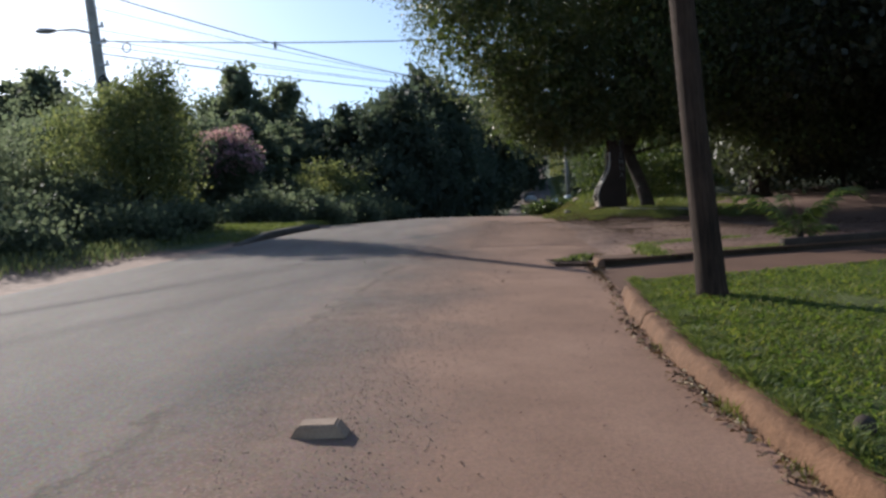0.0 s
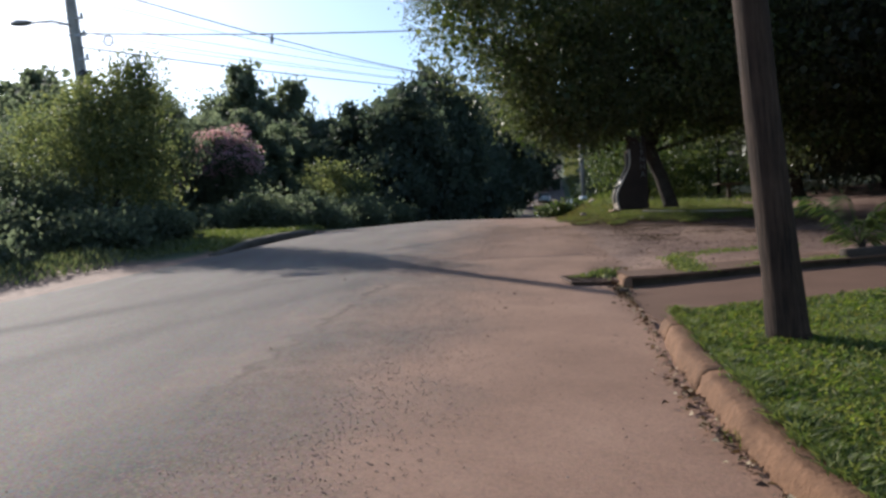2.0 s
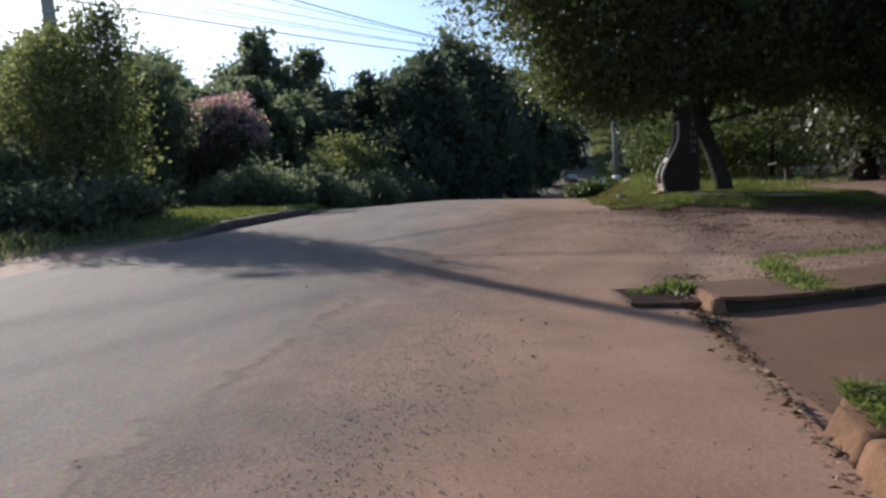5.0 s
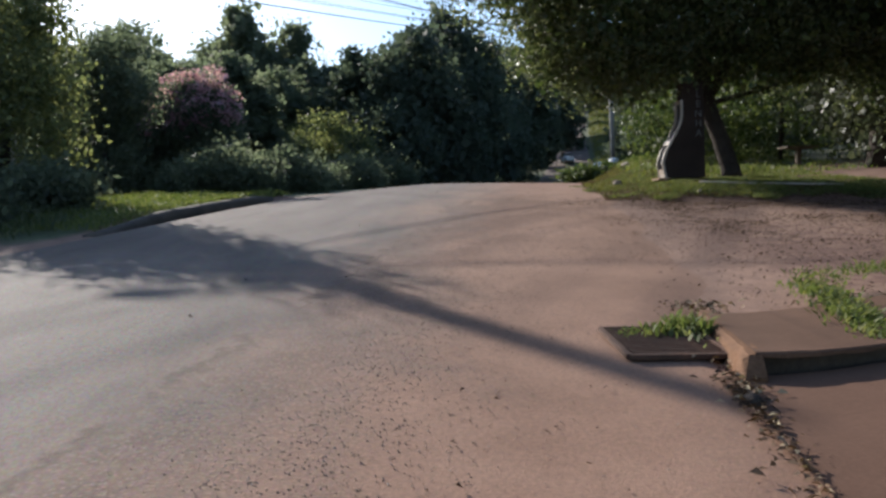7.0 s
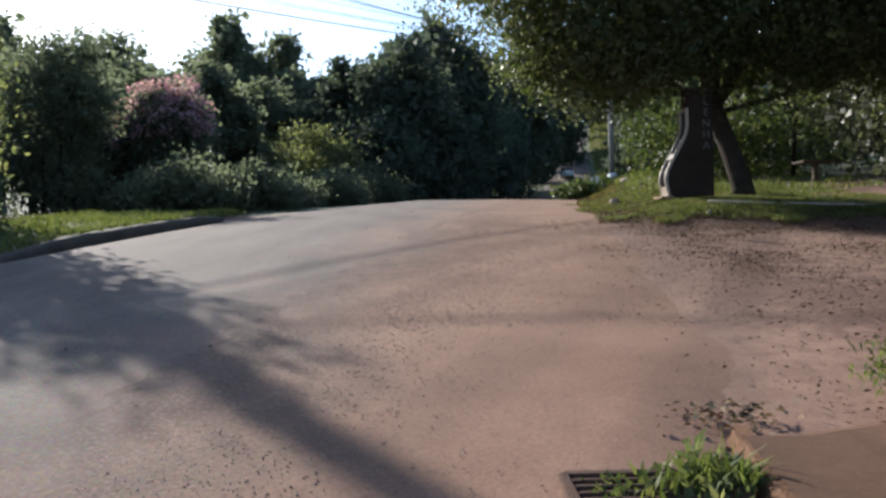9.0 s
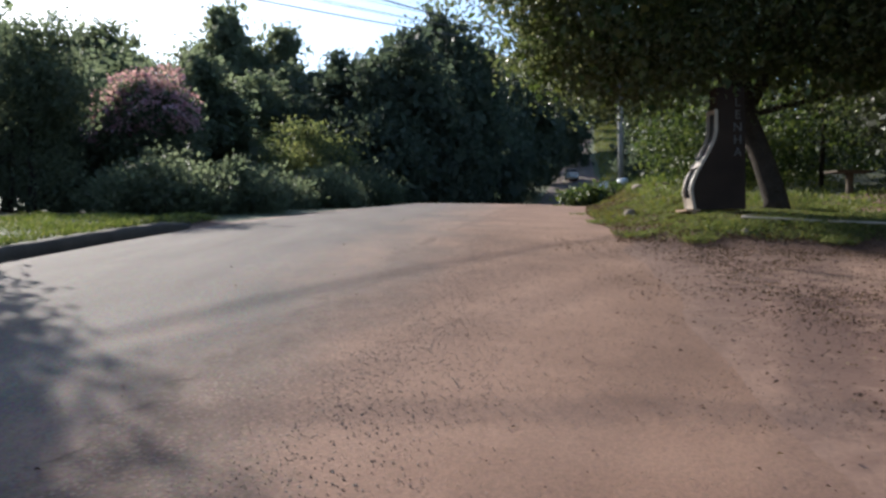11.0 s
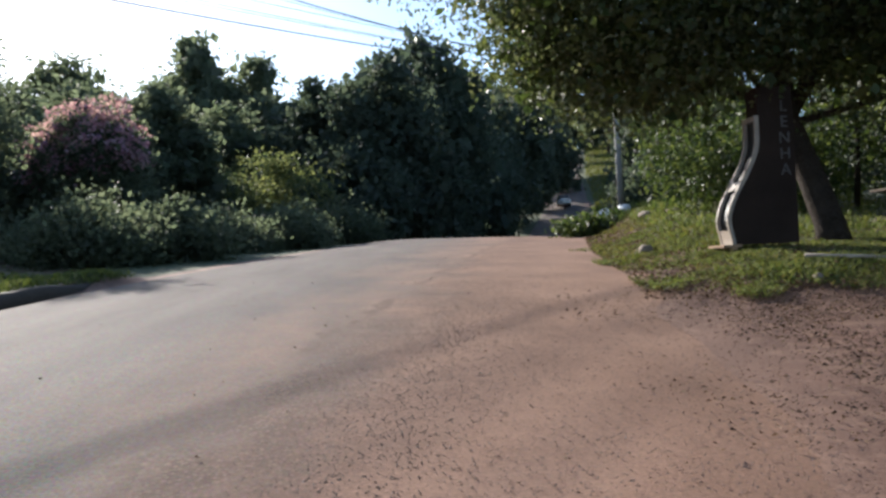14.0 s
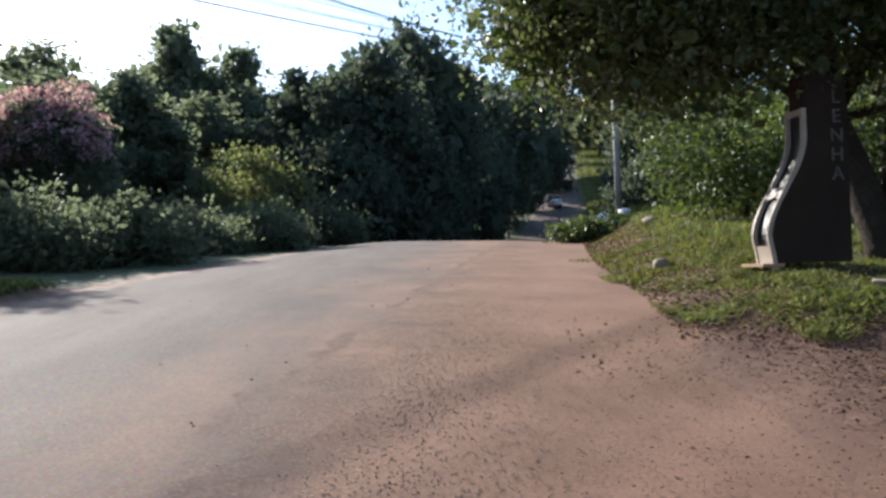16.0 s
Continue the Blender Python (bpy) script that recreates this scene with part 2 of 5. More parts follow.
BRICK = surface("pale_cast_block", (0.19, 0.13, 0.09), (0.36, 0.26, 0.19), 8.0, 70.0, 0.85, 0.5, 0.004)
STONE = surface("grey_stone", (0.13, 0.1, 0.08), (0.32, 0.27, 0.22), 6.0, 40.0, 0.85, 0.6, 0.01)
WHITE = surface("white_plastic", (0.55, 0.55, 0.54), (0.82, 0.82, 0.8), 4.0, 30.0, 0.5, 0.2, 0.004)
WALL_PAINT = surface("old_white_wall_paint", (0.5, 0.48, 0.44), (0.74, 0.72, 0.68), 1.0, 20.0, 0.85, 0.2, 0.004)
ROOF_TILE = surface("clay_roof", (0.15, 0.06, 0.04), (0.3, 0.13, 0.08), 3.0, 20.0, 0.85, 0.6, 0.02)
GREEN_LEAF = leafy("broad_green_leaf", [(0.035, 0.055, 0.022), (0.058, 0.085, 0.032), (0.09, 0.118, 0.042), (0.15, 0.165, 0.065)], 0.45, 0.5, 0.35)
# dark tree leaf, also given to bushes meant to lie in shade
DARK_LEAF = leafy("dark_and_shade_leaf", [(0.042, 0.05, 0.035), (0.056, 0.064, 0.044), (0.07, 0.078, 0.053), (0.09, 0.096, 0.066)], 0.42, 0.45, 0.45, (1.2, 1.2, 0.95))
# wood and hazy leaf: greyed and paled to put haze into the colour
WOOD_LEAF = leafy("wood_leaf", [(0.062, 0.078, 0.062), (0.078, 0.094, 0.072), (0.092, 0.108, 0.082), (0.11, 0.122, 0.095)], 0.5, 0.7, 0.25, (1.2, 1.25, 1.0))
HAZY_LEAF = leafy("haze_pale_leaf", [(0.1, 0.116, 0.085), (0.115, 0.13, 0.095), (0.13, 0.144, 0.106), (0.15, 0.16, 0.12)], 0.7, 0.6, 0.3, (1.35, 1.4, 1.1))
HEDGE_LEAF = leafy("pale_hedge_leaf", [(0.1, 0.12, 0.06), (0.13, 0.15, 0.075), (0.17, 0.185, 0.09), (0.25, 0.25, 0.12)], 0.58, 0.6, 0.3, (1.3, 1.3, 0.9))
LIME_LEAF = leafy("yellow_green_leaf", [(0.06, 0.1, 0.02), (0.1, 0.15, 0.03), (0.17, 0.21, 0.045), (0.26, 0.26, 0.06)], 0.45)
PINK_PETAL = leafy("pink_flower_petal", [(0.42, 0.2, 0.33), (0.52, 0.29, 0.44), (0.58, 0.4, 0.52), (0.5, 0.26, 0.4)], 0.5)
GRASS = leafy("lawn_grass", [(0.075, 0.098, 0.03), (0.108, 0.136, 0.042), (0.15, 0.172, 0.06), (0.21, 0.206, 0.09)], 0.45, 0.6, 0.3)
DRY_GRASS = leafy("dry_grass", [(0.09, 0.13, 0.03), (0.16, 0.17, 0.05), (0.24, 0.2, 0.08), (0.12, 0.14, 0.03)], 0.35)
DEAD_LEAF = leafy("fallen_leaf", [(0.03, 0.017, 0.012), (0.06, 0.032, 0.02), (0.11, 0.06, 0.036), (0.26, 0.17, 0.11)], 0.1, 0.75)
GUTTER_LEAF = leafy("dry_gutter_leaf", [(0.05, 0.028, 0.018), (0.1, 0.055, 0.035), (0.2, 0.12, 0.075), (0.42, 0.32, 0.22)], 0.1, 0.75)
DARK_WOOD = surface("dark_weathered_wood", (0.05, 0.04, 0.03), (0.14, 0.11, 0.085), 3.0, 50.0, 0.85, 0.4, 0.005)
CANOPY_LEAF = leafy("canopy_leaf", [(0.06, 0.078, 0.042), (0.085, 0.103, 0.054), (0.115, 0.13, 0.07), (0.165, 0.165, 0.098)], 0.55, 0.4, 0.5, (1.3, 1.3, 0.9))
GRIT = surface("brown_grit", (0.09, 0.065, 0.05), (0.24, 0.17, 0.13), 8.0, 60.0, 0.9, 0.3, 0.002, local=False)
# stands for shade on slab front and driveway kerb; plain dark on lawn stone
DARK_AND_SHADE_CONCRETE = surface("dark_and_shade_concrete", (0.022, 0.016, 0.012), (0.07, 0.052, 0.04), 2.0, 30.0, 0.9, 0.4, 0.008, local=False)
PALM_LEAF = leafy("palm_leaf", [(0.04, 0.065, 0.024), (0.06, 0.09, 0.03), (0.09, 0.12, 0.04), (0.16, 0.18, 0.08)], 0.4)

# ---- ground form ----
PROFILE_Y = [-60, 0, 5.5, 11, 18, 22, 26, 30, 34, 38, 41, 44, 47, 55, 70, 90, 117, 150, 200, 250, 300, 500, 1500]
PROFILE_Z = [-6.6, 0, 0.62, 1.17, 1.98, 2.37, 2.68, 2.96, 3.22, 3.45, 3.58, 3.6, 3.45, 2.9, 3.0, 5, 9.5, 16, 27, 34, 38, 44, 50]
LEFT_Y, LEFT_X = [-60, 5, 10.9, 15, 17.5, 20, 22, 24, 26, 31, 41, 60, 117, 150, 200, 300], [-8, -6.8, -6.0, -4.9, -4.3, -3.95, -3.72, -3.5, -3.2, -2.6, -1.4, 1.5, 10.4, 14, 21, 38]
RIGHT_Y, RIGHT_X = [-60, 2, 5.3, 8.4, 10.2, 12, 20, 23, 28, 41, 60, 117, 150, 200, 300], [1.5, 1.5, 1.5, 1.8, 2.05, 2.25, 2.8, 3.1, 3.4, 5.0, 7.5, 16.4, 20, 27, 44]


def ease(a):
    a = np.clip(a, 0, 1)
    return a * a * (3 - 2 * a)


def smooth_profile(y):
    return sum(np.interp(y + d, PROFILE_Y, PROFILE_Z) for d in (-1.6, -0.8, 0, 0.8, 1.6)) / 5


def drive_near(x):
    return 8.45 + 0.42 * (x - 1.83)


def drive_far(x):
    return np.interp(x, [2.0, 2.4, 2.9, 3.5, 3.9, 10.2, 20.0], [10.76, 10.79, 10.97, 11.3, 11.5, 14.15, 18.3])


def gz(x, y):
    """The height of the bare ground."""
    x, y = np.asarray(x, float), np.asarray(y, float)
    z = smooth_profile(y) + 0.017 - 0.0267 * np.clip(x, -1, 8) - (0.004 + 0.04 * ease((y - 22) / 19)) * np.clip(-1 - x, 0, 12)
    edge = np.interp(y, RIGHT_Y, RIGHT_X)
    z = z + ease((x - edge - 0.15) / 1.8) * ease((y - 20.3) / 2.2) * np.interp(y, [20, 24, 27, 40, 60, 120], [0.24, 0.29, 0.4, 0.9, 0.7, 0.5])
    z = z + 0.05 * np.clip(x - 9, 0, 60) * ease((y - 5) / 20)
    left = np.interp(y, LEFT_Y, LEFT_X)
    z = z + ease((left - 0.4 - x) / 2.5) * 0.06 + ease((left - 0.1 - x) / 0.25) * ease((y - 17) / 2.2) * ease((26 - y) / 1.5) * 0.13 + 0.035 * np.clip(left - 3 - x, 0, 40)
    return z


def gh(x, y):
    return float(gz(x, y))


# ---- mesh helpers ----


def mesh_of(name, verts, faces, mat, smooth=False):
    me = bpy.data.meshes.new(name)
    me.from_pydata([tuple(v) for v in verts], [], faces)
    me.materials.append(mat)
    if smooth:
        me.polygons.foreach_set("use_smooth", [True] * len(me.polygons))
    me.update()
    return me


def finish(bm, name, mat, smooth=False):
    me = bpy.data.meshes.new(name)
    bmesh.ops.recalc_face_normals(bm, faces=bm.faces)
    bm.to_mesh(me)
    bm.free()
    me.materials.append(mat)
    if smooth:
        me.polygons.foreach_set("use_smooth", [True] * len(me.polygons))
    return me


def quads_mesh(name, corners, mat):
    """Many loose quads, from an array n x 4 x 3."""
    n = len(corners)
    me = bpy.data.meshes.new(name)
    me.vertices.add(4 * n)
    me.vertices.foreach_set("co", np.ascontiguousarray(corners, np.float32).ravel())
    me.loops.add(4 * n)
    me.loops.foreach_set("vertex_index", np.arange(4 * n, dtype=np.int32))
    me.polygons.add(n)
    me.polygons.foreach_set("loop_start", np.arange(0, 4 * n, 4, dtype=np.int32))
    me.update(calc_edges=True)
    me.materials.append(mat)
    return me


def part(name, me, parent, label=""):
    ob = new(name, me)
    ob.parent = parent
    return tagged(ob, label)


def thing(name, label, category, at, group="", kind="", turn=0.0):
    ob = new(name)
    ob.empty_display_size = 0.2
    ob.matrix_world = pose(*at, 0, 0, turn)
    return tagged(ob, label, category, group, kind)


def box(w, d, h, at=(0, 0, 0), bevel=0.01, turn=None):
    bm = bmesh.new()
    bmesh.ops.create_cube(bm, size=1)
    bmesh.ops.scale(bm, vec=(w, d, h), verts=bm.verts)
    if bevel:
        bmesh.ops.bevel(bm, geom=bm.edges[:], offset=min(bevel, min(w, d, h) * 0.3), segments=2, affect="EDGES")
    if turn:
        bmesh.ops.transform(bm, matrix=pose(0, 0, 0, *turn), verts=bm.verts)
    bmesh.ops.translate(bm, vec=at, verts=bm.verts)
    return bm


def tube(points, radii, sides=10, rough=0.0, seed=0):
    """Vertices and faces of a tapered tube along points."""
    pts = [Vector(p) for p in points]
    rnd = random.Random(seed)
    verts, faces = [], []
    for i, p in enumerate(pts):
        way = (pts[min(i + 1, len(pts) - 1)] - pts[max(i - 1, 0)]).normalized()
        u = way.cross(Vector((0.13, 0.99, 0.05))).normalized() if abs(way.y) < 0.95 else way.cross(Vector((1, 0, 0))).normalized()
        v = way.cross(u)
        for k in range(sides):
            a = 2 * math.pi * k / sides
            r = radii[i] * (1 + rough * rnd.uniform(-1, 1))
            verts.append(p + u * (r * math.cos(a)) + v * (r * math.sin(a)))
    for i in range(len(pts) - 1):
        for k in range(sides):
            a, b = i * sides + k, i * sides + (k + 1) % sides
            faces.append((a, b, b + sides, a + sides))
    faces += [tuple(range(sides))[::-1], tuple(range((len(pts) - 1) * sides, len(pts) * sides))]
    return verts, faces


def joined(pieces):
    verts, faces = [], []
    for v, f in pieces:
        k = len(verts)
        verts += list(v)
        faces += [tuple(i + k for i in q) for q in f]
    return verts, faces


def turned(rng, n, up=0.0):
    """Random unit pairs: along the leaf, and across it."""
    a = rng.normal(size=(n, 3))
    a[:, 2] += up
    a /= np.linalg.norm(a, axis=1)[:, None]
    b = np.cross(a, rng.normal(size=(n, 3)))
    b /= np.linalg.norm(b, axis=1)[:, None]
    return a, b


def leaf_quads(rng, centres, size, slim=0.5, droop=-0.3):
    n = len(centres)
    a, b = turned(rng, n, droop)
    s = (size * rng.uniform(0.6, 1.35, n))[:, None]
    tip, tail = centres + a * s * 0.5, centres - a * s * 0.5
    mid = centres + np.cross(a, b) * s * 0.1
    return np.stack([tail, mid + b * s * slim * 0.5, tip, mid - b * s * slim * 0.5], 1)


def crown_points(rng, blobs, clumps, per, spread):
    """Leaf places: clumps near the skins of blobs (cx, cy, cz, rx, ry, rz)."""
    blobs = np.array(blobs, float)
    size = blobs[:, 3] * blobs[:, 4] * blobs[:, 5]
    pick = rng.choice(len(blobs), clumps, p=size ** 0.7 / (size ** 0.7).sum())
    d = rng.normal(size=(clumps, 3))
    d /= np.linalg.norm(d, axis=1)[:, None]
    r = rng.uniform(0.12, 1.08, clumps) ** 0.42
    c = blobs[pick, :3] + d * r[:, None] * blobs[pick, 3:]
    wide = rng.uniform(0.5, 1.3, clumps)
    pts = np.repeat(c, per, 0) + np.clip(rng.normal(size=(clumps * per, 3)), -1.8, 1.8) * np.repeat(wide, per)[:, None] * spread * (1, 1, 0.75)
    return pts, c


def tree(name, label, at, trunk, blobs, leaf, clumps, per, size, seed, spread=0.35, limbs=9, group="", slim=0.55, bark=BARK, category="tree", inner=0, inner_size=0.5, inner_leaf=None):
    """A tree: trunk [(x, y, z, r)...] from its base, limbs, and a crown of leaves in clumps; all local to at."""
    rng = np.random.default_rng(seed)
    ob = thing(name, label, category, at, group)
    pts, c = crown_points(rng, blobs, clumps, per, spread)
    stem = [tube([t[:3] for t in trunk], [t[3] for t in trunk], 12, 0.07, seed)]
    top = Vector(trunk[-1][:3])
    mids = [Vector(t[:3]) for t in trunk[len(trunk) // 2:]]
    for i in range(limbs):
        end = Vector(c[rng.integers(len(c))])
        start = mids[rng.integers(len(mids))]
        bend = start.lerp(end, 0.5) + Vector(rng.normal(size=3) * 0.25)
        r = trunk[-1][3] * 0.6
        stem.append(tube([start, bend, end], [r, r * 0.6, r * 0.2], 6, 0.05, seed + i))
    v, f = joined(stem)
    part("trunk", mesh_of("trunk", v, f, bark, True), ob)
    part("crown", quads_mesh("crown", leaf_quads(rng, pts, size, slim), leaf), ob)
    if inner:
        pts, _ = crown_points(rng, [(*q[:3], q[3] * 0.8, q[4] * 0.8, q[5] * 0.8) for q in blobs], inner, 6, spread)
        part("inner_crown", quads_mesh("inner_crown", leaf_quads(rng, pts, inner_size, 0.8), inner_leaf or DARK_LEAF), ob, "dark shaded inner foliage")
    return ob


def sheet(name, xs, ys, height, mat, keep=None):
    X, Y = np.meshgrid(xs, ys)
    Z = height(X, Y)
    n, m = X.shape
    verts = np.stack([X, Y, Z], -1).reshape(-1, 3).tolist()
    faces = []
    for i in range(n - 1):
        for j in range(m - 1):
            if keep is None or keep(0.25 * (X[i, j] + X[i + 1, j] + X[i, j + 1] + X[i + 1, j + 1]), 0.5 * (Y[i, j] + Y[i + 1, j])):
                k = i * m + j
                faces.append((k, k + 1, k + m + 1, k + m))
    return mesh_of(name, verts, faces, mat, True)


def sweep(points, profile, rough=0.0, seed=0):
    """A profile [(offset to the right, height)...] swept along ground points (x, y), closed at its ends."""
    rnd = random.Random(seed)
    verts, faces = [], []
    P = [Vector((x, y)) for x, y in points]
    for i, p in enumerate(P):
        d = (P[min(i + 1, len(P) - 1)] - P[max(i - 1, 0)]).normalized()
        side = Vector((d.y, -d.x))
        base = gh(p.x, p.y)
        for o, h in profile:
            q = p + side * (o + rough * rnd.uniform(-1, 1))
            verts.append((q.x, q.y, base + h + rough * rnd.uniform(-1, 1)))
    m = len(profile)
    for i in range(len(P) - 1):
        for k in range(m):
            a, b = i * m + k, i * m + (k + 1) % m
            faces.append((a, b, b + m, a + m))
    faces += [tuple(range(m))[::-1], tuple(range((len(P) - 1) * m, len(P) * m))]
    return verts, faces


def along(points, step):
    """Points at even steps along a polyline."""
    P = [Vector(p) for p in points]
    out = []
    for a, b in zip(P, P[1:]):
        n = max(1, round((b - a).length / step))
        out += [tuple(a.lerp(b, i / n)) for i in range(n)]
    return out + [tuple(P[-1])]


# ---- ground, road, driveway ----
gx = np.concatenate([-np.geomspace(900, 30, 16), np.arange(-28, -8, 1.0), np.arange(-8, 12, 0.25), np.arange(12, 40, 1.5), np.geomspace(42, 900, 16)])
gy = np.concatenate([np.arange(-60, -5, 5.0), np.arange(-5, 50, 0.3), np.arange(50, 120, 2.5), np.geomspace(122, 1500, 26)])


def turf_share(x, y):
    """How much of the bare ground is grown over."""
    edge, left = np.interp(y, RIGHT_Y, RIGHT_X), np.interp(y, LEFT_Y, LEFT_X)
    right = 0.75 * ease((x - edge - 0.5) / 1.2) * ease((y - 20.8) / 1.8) * (1 - 0.9 * ease((x - 7.4) / 1.0) * ease((30 - y) / 2))
    strip = ease((x - 3.0) / 0.5) * ease((y - drive_far(x) - 0.2) / 0.4) * ease((drive_far(x) + 1.9 - y) / 0.7)
    return np.clip(right + 0.8 * strip + ease((left - 0.1 - x) / 0.6) * ease((y - 15) / 3) * (0.62 + 0.38 * ease((x - left + 3) / 0.8)) + ease((y - 46) / 3) + 0.7 * ease((x - 15) / 4), 0, 1)


ground_mesh = sheet("ground", gx, gy, lambda x, y: gz(x, y) - 0.02, SOIL)
GX, GY = np.meshgrid(gx, gy)
ground_mesh.attributes.new("turf", "FLOAT", "POINT").data.foreach_set("value", turf_share(GX, GY).ravel().astype(np.float32))
ground_mesh.attributes.new("dusted", "FLOAT", "POINT").data.foreach_set("value", np.maximum(ease((GX - 1) / 0.5) * ease((21.0 - GY) / 1.6) * ease((GY - 10.5) / 1.0) * ease((9.0 - GX) / 4.0), ease((np.interp(GY, RIGHT_Y, RIGHT_X) + 0.9 - GX) / 0.9) * ease((GX - 1) / 0.5) * ease((GY - 10.5) / 1.0)).ravel().astype(np.float32))
ground = tagged(new("ground", ground_mesh), "red-brown earth with leaf litter beside the road", "ground", kind="structure")


def road_sheet():
    ys = np.concatenate([np.arange(-40, -4, 2.0), np.arange(-4, 50, 0.3), np.arange(50, 130, 2.0), np.arange(130, 301, 10.0)])
    t = np.linspace(0, 1, 33)
    verts, faces = [], []
    for y in ys:
        a, b = np.interp(y, LEFT_Y, LEFT_X), np.interp(y, RIGHT_Y, RIGHT_X)
        x = a + (b - a) * t
        wob = 0.09 * math.sin(y * 1.3) + 0.06 * math.sin(y * 3.1 + 1)
        x = x + wob * (1.0 * (t < 0.02) - 1.0 * (t > 0.98) * (y > 12))
        z = gz(x, np.full_like(x, y)) + 0.02 * np.sin(np.pi * t) + 0.006
        x[0], x[-1] = x[0] - 0.12, x[-1] + 0.08 * (y > 8.6) + 0.37 * float(ease((y - 12.4) / 1.5))
        z[0], z[-1] = z[0] - 0.07, (gh(x[-1], y) - 0.035 if y > 8.6 else z[-1])
        verts += [(p, y, q) for p, q in zip(x, z)]
    m = len(t)
    for i in range(len(ys) - 1):
        for j in range(m - 1):
            k = i * m + j
            faces.append((k, k + 1, k + m + 1, k + m))
    return mesh_of("road", verts, faces, ROAD, True)


road = tagged(new("road", road_sheet()), "worn grey asphalt road dusted with red soil", "road", kind="structure")


def drive_sheet():
    verts, faces, n = [], [], 24
    xs = np.concatenate([np.arange(1.9, 6, 0.3), np.arange(6, 14, 1.0)])
    for x in xs:
        for k in range(n):
            y = drive_near(x) + (drive_far(x) - drive_near(x)) * k / (n - 1)
            verts.append((x, y, gh(x, y) + 0.012 + 0.03 * float(ease((x - 1.9) / 1.0))))
    for i in range(len(xs) - 1):
        for k in range(n - 1):
            a = i * n + k
            faces.append((a, a + n, a + n + 1, a + 1))
    return mesh_of("driveway", verts, faces, DRIVE, True)


tagged(new("driveway", drive_sheet()), "brown concrete driveway leading off the road", "driveway", kind="structure")

def side_path():
    verts, faces, n = [], [], 14
    xs = np.concatenate([np.arange(-10.5, -6.4, 0.5), np.arange(-6.4, -4.55, 0.15)])
    for x in xs:
        lo, hi = np.interp(x, [-10.5, -6.0, -4.6], [25.2, 24.9, 25.4]), np.interp(x, [-10.5, -6.5, -4.6], [29.0, 27.4, 25.7])
        for k in range(n):
            y = lo + (hi - lo) * k / (n - 1)
            verts.append((x, y, gh(x, y) + 0.012))
    for i in range(len(xs) - 1):
        for k in range(n - 1):
            a = i * n + k
            faces.append((a, a + n, a + n + 1, a + 1))
    return mesh_of("side_path", verts, faces, PATH_CONCRETE, True)


tagged(new("side_path", side_path()), "grey concrete path leading off behind the verge", "path", kind="structure")

# lawn beside the road, level with the kerb's top
LAWN_RISE = 0.11


def lawn_edge(y):
    return np.interp(y, [-10, 3.2, 5.2, 8.4], [1.62, 1.6, 1.63, 1.98])


def lawn_sheet():
    verts, faces, n = [], [], 20
    ys = np.arange(-8, 9.01, 0.25)
    rows = []
    us = np.linspace(0, 1, n) ** 1.6
    for u in us:
        x_far = 1.9 + u * 14
        y_end = drive_near(x_far) - 0.05
        for v in np.linspace(0, 1, 40):
            y = -8 + (y_end + 8) * v
            x = float(lawn_edge(min(y, 8.4))) + u * 14
            verts.append((x, y, gh(x, y) + LAWN_RISE + 0.03 * math.sin(x * 2.1 + y) * min(1, u * 8)))
    for i in range(n - 1):
        for k in range(39):
            a = i * 40 + k
            faces.append((a, a + 40, a + 41, a + 1))
    # a skirt down along the driveway
    base = len(verts)
    for i in range(n):
        x, y, z = verts[i * 40 + 39]
        verts.append((x, y + 0.06, z - 0.16))
    for i in range(n - 1):
        faces.append((i * 40 + 39, base + i, base + i + 1, (i + 1) * 40 + 39))
    return mesh_of("lawn", verts, faces, TURF, True)


tagged(new("lawn", lawn_sheet()), "green lawn behind the kerb", "lawn", kind="structure")

# kerbs
KERB = [(-0.04, -0.1), (-0.025, 0.0), (0.0, 0.055), (0.022, 0.102), (0.04, 0.119), (0.065, 0.124), (0.15, 0.12), (0.175, 0.1), (0.18, -0.1)]
def worn_kerb(run, seed):
    """One cast length of the kerb, its edges rubbed round and chipped."""
    v, f = sweep(along(run, 0.09), KERB, 0.005, seed)
    return [(x + 0.014 * noise.noise(Vector((x * 3, y * 2.2, 3.0))), y, z + (0.022 * noise.noise(Vector((x * 5, y * 3.1, 4.0))) + 0.014 * noise.noise(Vector((x * 16, y * 13, 1.0)))) * (z - gh(x, y) > 0.03)) for x, y, z in v], f


KERB_RUNS = [[(1.46, -8), (1.44, 2), (1.43, 4.2), (1.46, 5.4), (1.552, 6.45)], [(1.552, 6.456), (1.6, 7.0), (1.735, 7.85)], [(1.736, 7.857), (1.8, 8.25), (1.95, 8.5)]]
v, f = joined([worn_kerb(run, 3 + i) for i, run in enumerate(KERB_RUNS)])
kerb_mesh = mesh_of("kerb_right", v, f, CONCRETE, True)
for q in kerb_mesh.polygons:
    q.use_smooth = len(q.vertices) == 4
tagged(new("kerb_right", kerb_mesh), "worn rounded concrete kerb stained brown by soil", "kerb", kind="structure")
k_pts = along([(-4.34, 17.2), (-4.28, 17.6), (-3.97, 20), (-3.73, 22), (-3.6, 23.6), (-3.75, 24.4)], 0.3)
v, f = sweep(k_pts, [(0.02, -0.1), (0.0, 0.09), (-0.03, 0.125), (-0.06, 0.145), (-0.16, 0.145), (-0.2, 0.13), (-0.2, -0.1)][::-1], 0.012, 5)
